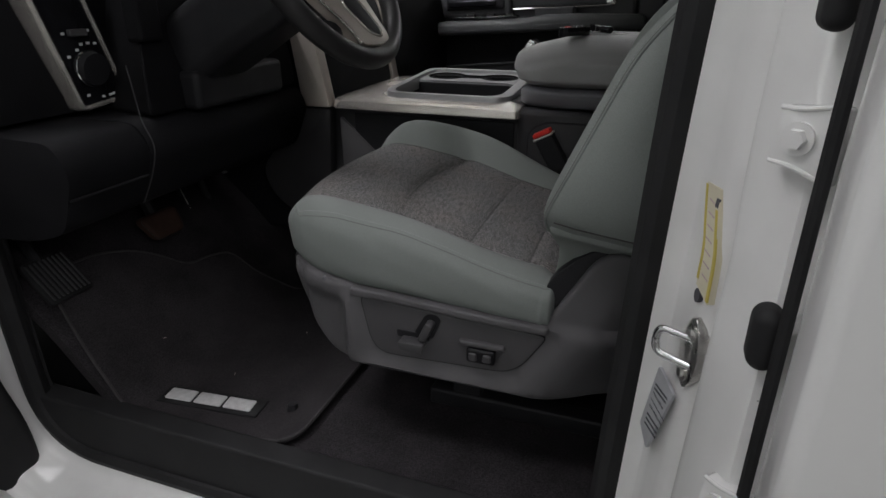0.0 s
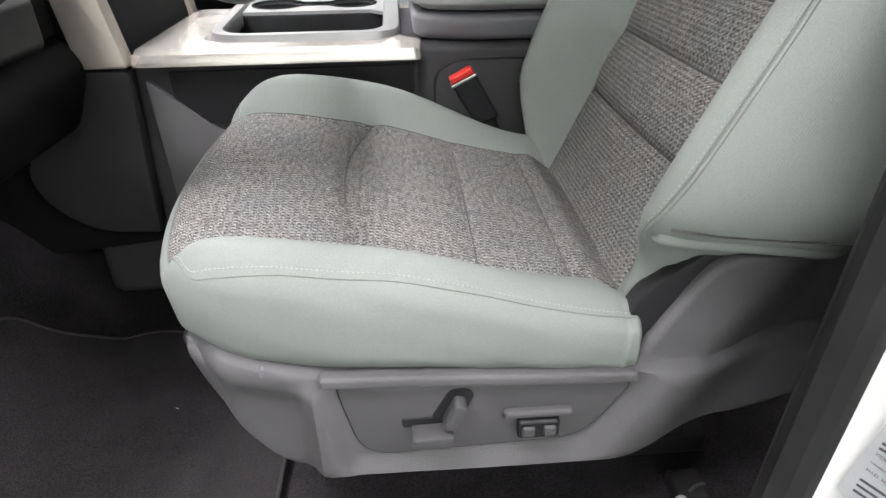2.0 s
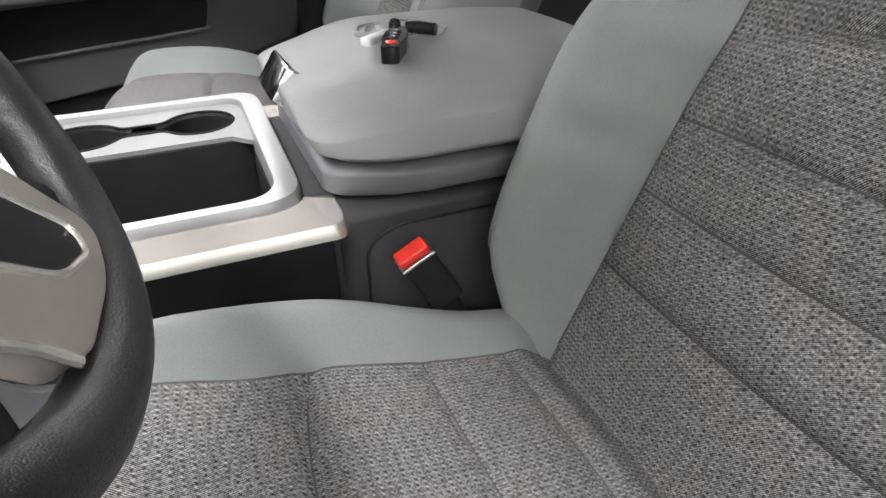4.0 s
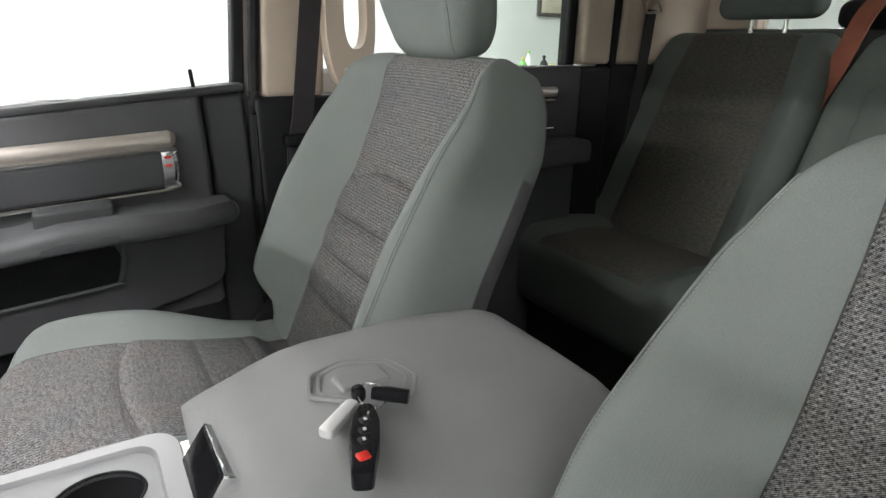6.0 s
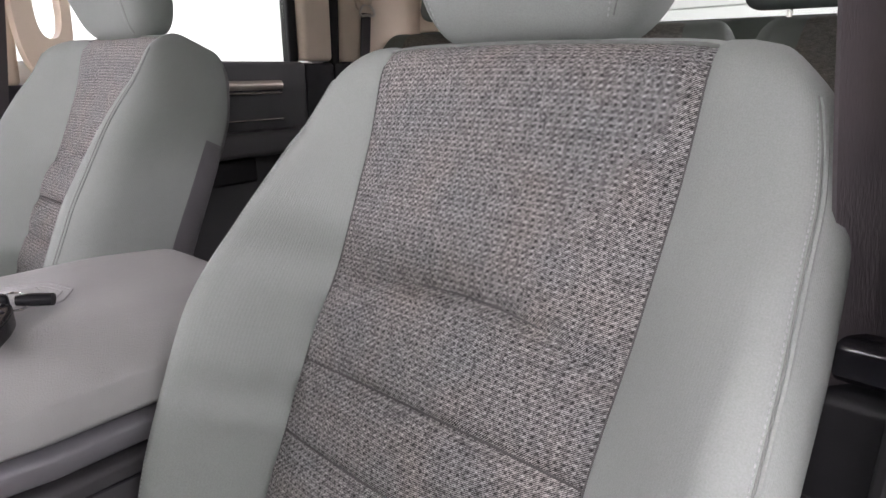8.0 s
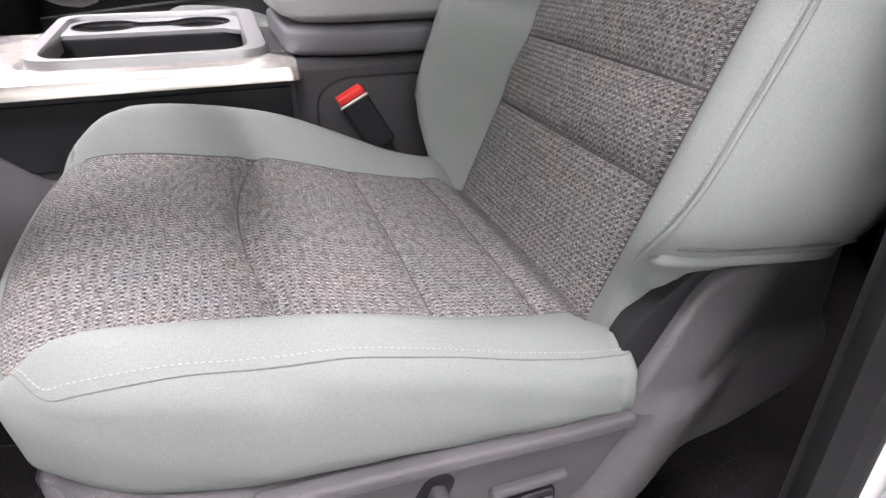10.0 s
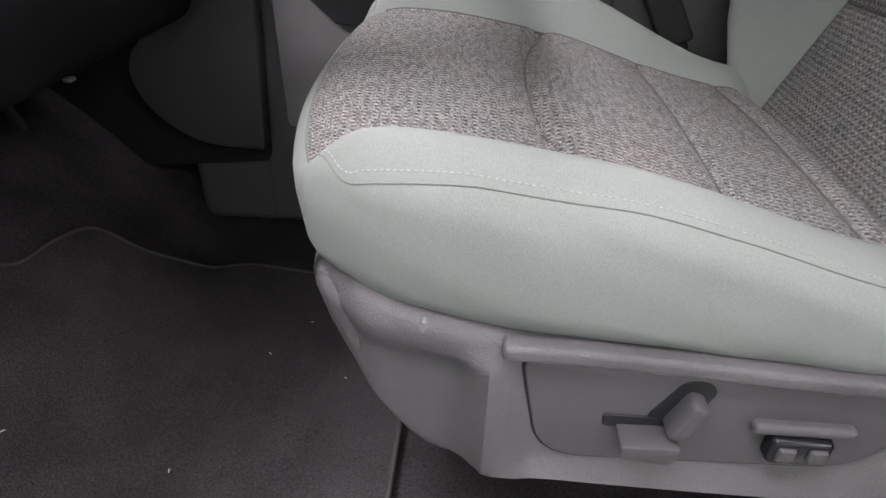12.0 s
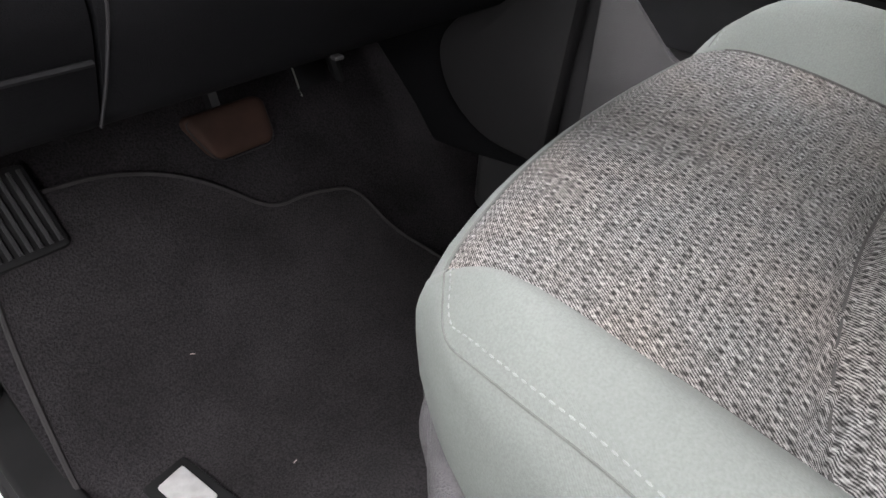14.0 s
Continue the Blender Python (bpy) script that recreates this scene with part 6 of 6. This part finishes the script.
# ---- pedals ----
ped = thing("brake_pedal", (-0.41, -0.02, 0.2), "wide dark rubber brake pedal on a steel arm, orange reflection tinted in", "pedal")
part("pad", soft_box((-0.053, -0.012, -0.027), (0.053, 0.012, 0.027), (0.014, 0.008, 0.014), (6, 1, 4), bend=lambda q, p: np.stack([-0.405 - q[:, 1] * 0.9 + q[:, 2] * -0.35, -0.015 + q[:, 0] * (1 - 0.5 * np.clip(0.5 - q[:, 2] / 0.054, 0, 1) * (q[:, 0] < 0)), 0.210 + q[:, 2] * 0.95 - q[:, 1] * 0.3], 1)), M_PEDAL, ped, "worn rubber pad")
part("pad_edge", tube([(-0.397 - 0.35 * dz, -0.015 + dy, 0.210 + 0.95 * dz) for dy, dz in rounded([(-0.026, -0.026), (0.051, -0.026), (0.051, 0.026), (-0.051, 0.026)], 0.014, 4)], 0.0009, 6, closed=True), M_STACK, ped, "thin worn edge")
part("arm", tube([(-0.42, -0.01, 0.21), (-0.47, -0.005, 0.32), (-0.50, 0.0, 0.50)], 0.012, 8), M_BLACK, ped)
gas = thing("accelerator_pedal", (-0.46, 0.16, 0.1), "narrow black plastic accelerator pedal", "pedal")
part("pad", slab(rounded([(-0.026, -0.07), (0.030, -0.075), (0.026, 0.075), (-0.024, 0.075)], 0.01, 4), ((-0.455, 0.155, 0.175), (0.0, 1, -0.05), (-0.45, 0, 0.89), (0.89, 0, 0.45)), -0.006, 0.008, 0.003, 2), M_BLACK, gas)
part("edge_strip", tube([(-0.415, 0.127, 0.115), (-0.478, 0.130, 0.245)], 0.0013, 6), M_STEEL, gas)
part("arm", tube([(-0.452, 0.205, 0.10), (-0.462, 0.200, 0.20), (-0.485, 0.180, 0.32), (-0.54, 0.160, 0.5)], 0.009, 8), M_BLACK, gas)
park = thing("parking_brake_pedal", (-0.45, -0.24, 0.18), "ribbed grey rubber parking brake pedal", "pedal")
PF = ((-0.425, -0.245, 0.19), (0.0, 1, 0.0), (-0.70, 0, 0.714), (0.714, 0, 0.70))
part("pad", slab(rounded([(-0.045, -0.045), (0.040, -0.045), (0.040, 0.045), (-0.045, 0.045)], 0.008, 4), PF, -0.008, 0.004, 0.003, 2), M_RUBBER, park)
o_, u_, v_, w_ = (np.array(a) for a in PF)
for k in range(9):
    c = -0.037 + k * 0.0088
    part("rib", tube([o_ + u_ * c + v_ * -0.038 + w_ * 0.005, o_ + u_ * c + v_ * 0.038 + w_ * 0.005], 0.0024, 6), M_CONS, park)
part("arm", tube([(-0.45, -0.25, 0.20), (-0.52, -0.26, 0.34), (-0.56, -0.27, 0.55)], 0.011, 8), M_BLACK, park)

# ---- rear bench ----
RB0, RREC = (1.60, 0.36), radians(25)


def rear_back(y0, y1, label, wedge=0.03):
    mid_, hw = (y0 + y1) / 2, (y1 - y0) / 2

    def bend(q, p):
        h, y, d = q[:, 0], q[:, 1], q[:, 2]
        u = np.abs(y - mid_) / hw
        k = np.clip((d + 0.14) / 0.14, 0, 1)
        f = wedge * smooth(0.62, 0.86, u) * smooth(0.66, 0.5, h) - 0.006 * lines(u, 0.62, 0.03) - 0.007 * lines(h, 0.40 - 0.02 * (u / 0.62) ** 2, 0.010) * smooth(0.64, 0.6, u)
        dd = d + k * f
        yy = mid_ + (y - mid_) * (1 - 0.10 * smooth(0.45, 0.66, h))
        return np.stack([RB0[0] + h * math.sin(RREC) - dd * math.cos(RREC), yy, RB0[1] + h * math.cos(RREC) + dd * math.sin(RREC)], 1)

    lim = 0.62 * hw
    s = soft_box((-0.05, y0, -0.14), (0.655, y1, 0.0), (0.05, 0.05, 0.05), (18, 12, 2), ((0.36, 0.37, 0.38, 0.39, 0.40, 0.41), (mid_ - lim, mid_ + lim), ()), bend, lambda a, sd, m: "centre" if a == 2 and sd == 1 and abs(m[1] - mid_) < lim else "cover", lambda P: P[:, [1, 0]])
    t = part("backrest", s["cover"], M_SHADECLOTH, rear_bench, label, 60)
    part("centre", s["centre"], M_SHADEWEAVE, t, "woven cloth centre, colour darkened for shade", 60)
    return t


rear_bench = thing("rear_bench", (1.6, CY, 0.0), "grey cloth rear bench seat with woven centres, shade put into its colour", "car seat")
rear_back(0.795, 1.372, "grey cloth backrest under the side window")
rear_back(-0.44, 0.132, "grey cloth backrest behind the driver's seat")
arm_mid = rear_back(0.136, 0.791, "middle backrest with fold-down armrest panel", 0.012)
part("armrest_panel", soft_box((0.05, 0.26, 0.0), (0.50, 0.69, 0.022), (0.03, 0.03, 0.011), (6, 6, 1), bend=lambda q, p: np.stack([RB0[0] + q[:, 0] * math.sin(RREC) - q[:, 2] * math.cos(RREC), q[:, 1], RB0[1] + q[:, 0] * math.cos(RREC) + q[:, 2] * math.sin(RREC)], 1)), M_SHADECLOTH, arm_mid, "folded-up armrest panel", 60)


def rear_cushion(y0, y1, label):
    mid_, hw = (y0 + y1) / 2, (y1 - y0) / 2

    def bend(q, p):
        q = q.copy()
        u = np.abs(q[:, 1] - mid_) / hw
        k = np.clip((q[:, 2] - 0.16) / 0.2, 0, 1)
        q[:, 2] += k * (0.022 * smooth(0.62, 0.9, u) - 0.005 * lines(u, 0.62, 0.03) - 0.03 * smooth(1.45, 1.7, q[:, 0]))
        return q

    lim = 0.62 * hw
    s = soft_box((1.27, y0, 0.16), (1.72, y1, 0.385), (0.06, 0.05, 0.06), (10, 10, 2), ((), (mid_ - lim, mid_ + lim), ()), bend, lambda a, sd, m: "centre" if a == 2 and sd == 1 and abs(m[1] - mid_) < lim else "cover", lambda P: P[:, [1, 0]])
    t = part("cushion", s["cover"], M_SHADECLOTH, rear_bench, label, 60)
    part("centre", s["centre"], M_SHADEWEAVE, t, "woven cloth centre, colour darkened for shade", 60)
    part("riser", block((1.32, y0 + 0.02, -0.01), (1.7, y1 - 0.02, 0.17), 0.01, (2, 2, 1)), M_BLACK, t)


rear_cushion(0.735, 1.34, "grey cloth rear seat cushion with woven centre in shade")
rear_cushion(0.198, 0.732, "middle rear seat cushion in grey cloth")
rear_cushion(-0.42, 0.195, "grey cloth rear seat cushion behind the driver's seat")


def rear_headrest(yc, w, h, label, m, z0=0.972):
    t = thing("rear_headrest", (1.9, yc, 0.96), label, "headrest", "rear headrests")
    part("pad", soft_box((-0.045, -w, 0.0), (0.05, w, h), (0.035, 0.04, 0.04), (3, 6, 5), bend=lambda q, p: np.stack([1.89 + q[:, 0] + q[:, 2] * 0.15, yc + q[:, 1] * (1.0 - 0.06 * (q[:, 2] / h)), z0 + q[:, 2]], 1)), m, t)
    for s in (-0.05, 0.05):
        part("post", tube([(1.895, yc + s, 0.92), (1.9, yc + s, 1.0)], 0.006), M_STEEL, t)
    return t


# rear headrests wear the cloth whose colour is darkened for shade
rear_headrest(1.03, 0.148, 0.19, "grey-green rear headrest on the outer seat, colour darkened for shade", M_SHADECLOTH)
rear_headrest(-0.002, 0.150, 0.20, "grey-green rear headrest behind the driver's seat, colour darkened for shade", M_SHADECLOTH, 0.954)
rear_headrest(0.50, 0.13, 0.14, "grey-green middle rear headrest, colour darkened for shade", M_SHADECLOTH)
single("belt_retractor", soft_box((1.97, 0.72, 0.945), (2.028, 0.895, 1.022), (0.02, 0.04, 0.03), (2, 4, 3)), M_BLACK, "black belt retractor hump behind the rear backrest", "belt retractor")
rb = thing("centre_belt", (1.9, 0.78, 1.02), "rust-brown centre seat belt lying over the rear backrest", "seat belt")
part("webbing", strap(arc_path([(2.0, 0.775, 1.028), (1.955, 0.778, 1.024), (1.895, 0.785, 0.975), (1.84, 0.80, 0.845), (1.785, 0.835, 0.70), (1.72, 0.87, 0.54), (1.66, 0.885, 0.40)]), 0.05, (0.05, 1, 0.1)), M_RUSTBELT, rb)

# ---- hardware on the driver's pillar ----
lat = thing("door_striker", (0.60, -0.385, 0.335), "zinc-plated door striker loop on the white pillar", "striker")
LS = ((0.6085, -0.400, 0.345), (0.356, -0.934, 0.0), (0.02, 0, 1), (-0.934, -0.356, 0.02))
o_, u_, v_, w_ = (np.array(a, float) for a in LS)
part("plate", slab(oval(0.0, 0.0, 0.019, 0.038, 32, 1.65), LS, -0.010, 0.0025, 0.001), M_STEEL, lat)
part("loop", tube(arc_path([(0.614, -0.404, 0.360), (0.596, -0.396, 0.361), (0.581, -0.391, 0.361), (0.577, -0.390, 0.350), (0.580, -0.391, 0.337), (0.594, -0.397, 0.334), (0.616, -0.408, 0.333)], 6), 0.0040, 10), M_CHROME, lat)
for du, dv in ((0.002, 0.023), (-0.003, -0.023)):
    o = o_ + u_ * du + v_ * dv
    part("washer", tube([o + w_ * 0.002, o + w_ * 0.004], 0.0085, 16), M_STEEL, lat)
    part("bolt", tube([o + w_ * 0.003, o + w_ * 0.0065], [0.0055, 0.0048], 6), M_STEEL, lat)


def hinge(x, y, z):
    h = thing("hinge_bracket", (x, y, z), "white painted rear door hinge bolted to the pillar", "hinge", "door hinges")
    fr = ((x, y, z), (0.77, -0.64, 0), (0, 0, 1), (-0.64, -0.77, 0))
    part("leaf", slab(rounded([(-0.020, -0.018), (0.0, -0.021), (0.024, -0.030), (0.026, 0.024), (-0.016, 0.020)], 0.004, 3), fr, -0.012, 0.002, 0.002, 2), M_JAMB, h)
    o, u, v, w = (np.array(a) for a in fr)
    part("lip", tube(arc_path([o - u * 0.016 + v * 0.019 + w * 0.001, o + v * 0.0195 + w * 0.002, o + u * 0.022 + v * 0.024 + w * 0.001]), 0.0018, 8), M_JAMB, h)
    part("lip", tube(arc_path([o - u * 0.018 - v * 0.018 + w * 0.001, o - v * 0.0195 + w * 0.002, o + u * 0.022 - v * 0.026 + w * 0.001]), 0.0018, 8), M_JAMB, h)
    part("washer", tube([o + w * 0.001, o + w * 0.0042], 0.0115, 18), M_JAMB, h)
    part("bolt", tube([o + w * 0.003, o + w * 0.008], [0.0076, 0.0068], 6), M_JAMB, h)


hinge(0.643, -0.478, 0.567)
hinge(0.640, -0.505, 0.268)
single("wiring_boot", soft_box((0.636, -0.514, 0.402), (0.656, -0.484, 0.452), 0.011, (2, 2, 3)), M_RUBBER, "black rubber wiring boot between pillar and rear door", "rubber boot")
single("body_plug", soft_box((0.640, -0.490, 0.634), (0.658, -0.456, 0.685), 0.010, (1, 2, 2)), M_RUBBER, "black rubber plug in the white pillar", "plug")
bellows = thing("cable_bellows", (0.656, -0.484, 0.306), "ribbed black rubber cable bellows between pillar and rear door", "cable bellows")
for k in range(6):
    z = 0.312 + 0.0115 * k
    part("fold", tube([(0.656, -0.484, z - 0.006), (0.656, -0.484, z), (0.656, -0.484, z + 0.006)], [0.0095, 0.0135, 0.0095], 16), M_RUBBER, bellows)

# yellow-edged instruction label above the striker
lab = thing("printed_label", (0.61, -0.39, 0.46), "worn white printed label with yellow edges on the pillar", "sticker")
LB = ((0.6095, -0.391, 0.46), (0.356, -0.934, 0.0), (0.03, 0.04, 1), (-0.934, -0.356, 0.03))
part("sheet", slab(arc_path([(-0.026, 0.042), (-0.010, -0.010), (-0.008, -0.050), (0.018, -0.058), (0.015, -0.016), (0.000, 0.042)], 1), LB, -0.006, 0.0010), M_PAPER, lab)
for path in ([(-0.025, 0.040), (-0.0165, 0.012), (-0.0085, -0.014), (-0.0075, -0.044)], [(0.001, 0.024), (0.0085, 0.002), (0.0145, -0.020), (0.0165, -0.056)]):
    edge = arc_path([(u, v, 0.0) for u, v in path], 6)
    part("yellow_edge", slab([(p[0] - 0.0018, p[1]) for p in edge] + [(p[0] + 0.0018, p[1]) for p in edge[::-1]], LB, 0.0, 0.0016), M_SEALER, lab, "yellow printed edge")
part("print_block", slab([(-0.003, 0.026), (0.002, 0.026), (0.003, 0.034), (-0.002, 0.034)], LB, 0.0, 0.0016), M_INK, lab)
for k in range(7):
    v = 0.030 - 0.011 * k
    u = -0.0150 + 0.0022 * k
    part("print_bar", slab([(u, v), (u + 0.0125, v - 0.002), (u + 0.0125, v - 0.0034), (u, v - 0.0014)], LB, 0.0, 0.0014), M_FAINTINK, lab)
stamp = thing("inspection_stamp", (0.60, -0.386, 0.40), "small round black inspection stamp on the white pillar", "stamp")
part("disc", slab(oval(-0.002, -0.0585, 0.0052, 0.0068, 20, 2.0), LB, -0.006, 0.0016), M_INK, stamp)

# warning sticker with its readable lines
st = thing("warning_sticker", (0.597, -0.379, 0.256), "silver-grey printed warning sticker on the white pillar", "sticker")
SF = ((0.5880, -0.379, 0.256), (0.356, -0.934, 0.0), (0.10, 0, 0.995), (-0.934, -0.356, 0.1))
part("sheet", slab(rounded([(-0.024, -0.033), (0.003, -0.046), (0.024, 0.040), (-0.018, 0.046)], 0.003, 3), SF, -0.0025, 0.0008), M_LABEL, st)


def text_on(body, u, v, size, parent, fr):
    c = bpy.data.curves.new("writing", "FONT")
    c.body, c.size, c.extrude = body, size, 0.0001
    ob = bpy.data.objects.new("writing_tmp", c)
    dg = bpy.context.evaluated_depsgraph_get()
    scene.collection.objects.link(ob)
    dg.update()
    me = bpy.data.meshes.new_from_object(ob.evaluated_get(dg))
    bpy.data.objects.remove(ob)
    o, U, Vv, Wv = (np.array(a, float) for a in fr)
    for vert in me.vertices:
        x, y, z = vert.co
        vert.co = o + U * (u + x) + Vv * (v + y) + Wv * (0.0012 + z)
    me.materials.append(M_INK)
    w = new("writing", me)
    w.parent = parent
    w.matrix_parent_inverse = Matrix.Translation(-parent.location)


for body, v in (("VIDEO DISPLAY", 0.014), ("NAVIGATION/CAMERA DISPLAY", 0.006), ("H.I.D. HEADLAMPS", -0.002)):
    text_on(body, -0.014, v, 0.0042 if len(body) < 20 else 0.0026, st, SF)
for v in (0.026, 0.021, -0.012, -0.018, -0.024):
    o_, u_, v_, w_ = (np.array(a, float) for a in SF)
    part("print_bar", slab([(-0.014, v - 0.0012), (0.016, v + 0.002), (0.016, v + 0.0042), (-0.014, v + 0.001)], SF, 0.0006, 0.0012), M_INK, st)

# loose seat bracket end beside the rail
cl = thing("rail_end_cap", (0.57, -0.18, 0.0), "torn black rail end cap with bare metal edge", "seat rail cap")
part("cap", soft_box((0.552, -0.205, -0.004), (0.592, -0.160, 0.014), 0.006, (2, 2, 1)), M_RUBBER, cl)
part("clip", tube(arc_path([(0.543, -0.214, 0.010), (0.548, -0.209, 0.019), (0.556, -0.204, 0.016), (0.561, -0.199, 0.010)]), [0.0030] * 6 + [0.0042] * 6 + [0.0035] * 7, 8, flat=0.5), M_TAG, cl, "bare pale metal tab")
part("torn_edge", tube(arc_path([(0.568, -0.196, 0.014), (0.578, -0.190, 0.017), (0.592, -0.184, 0.012)]), 0.0022, 6), M_SWITCH, cl)
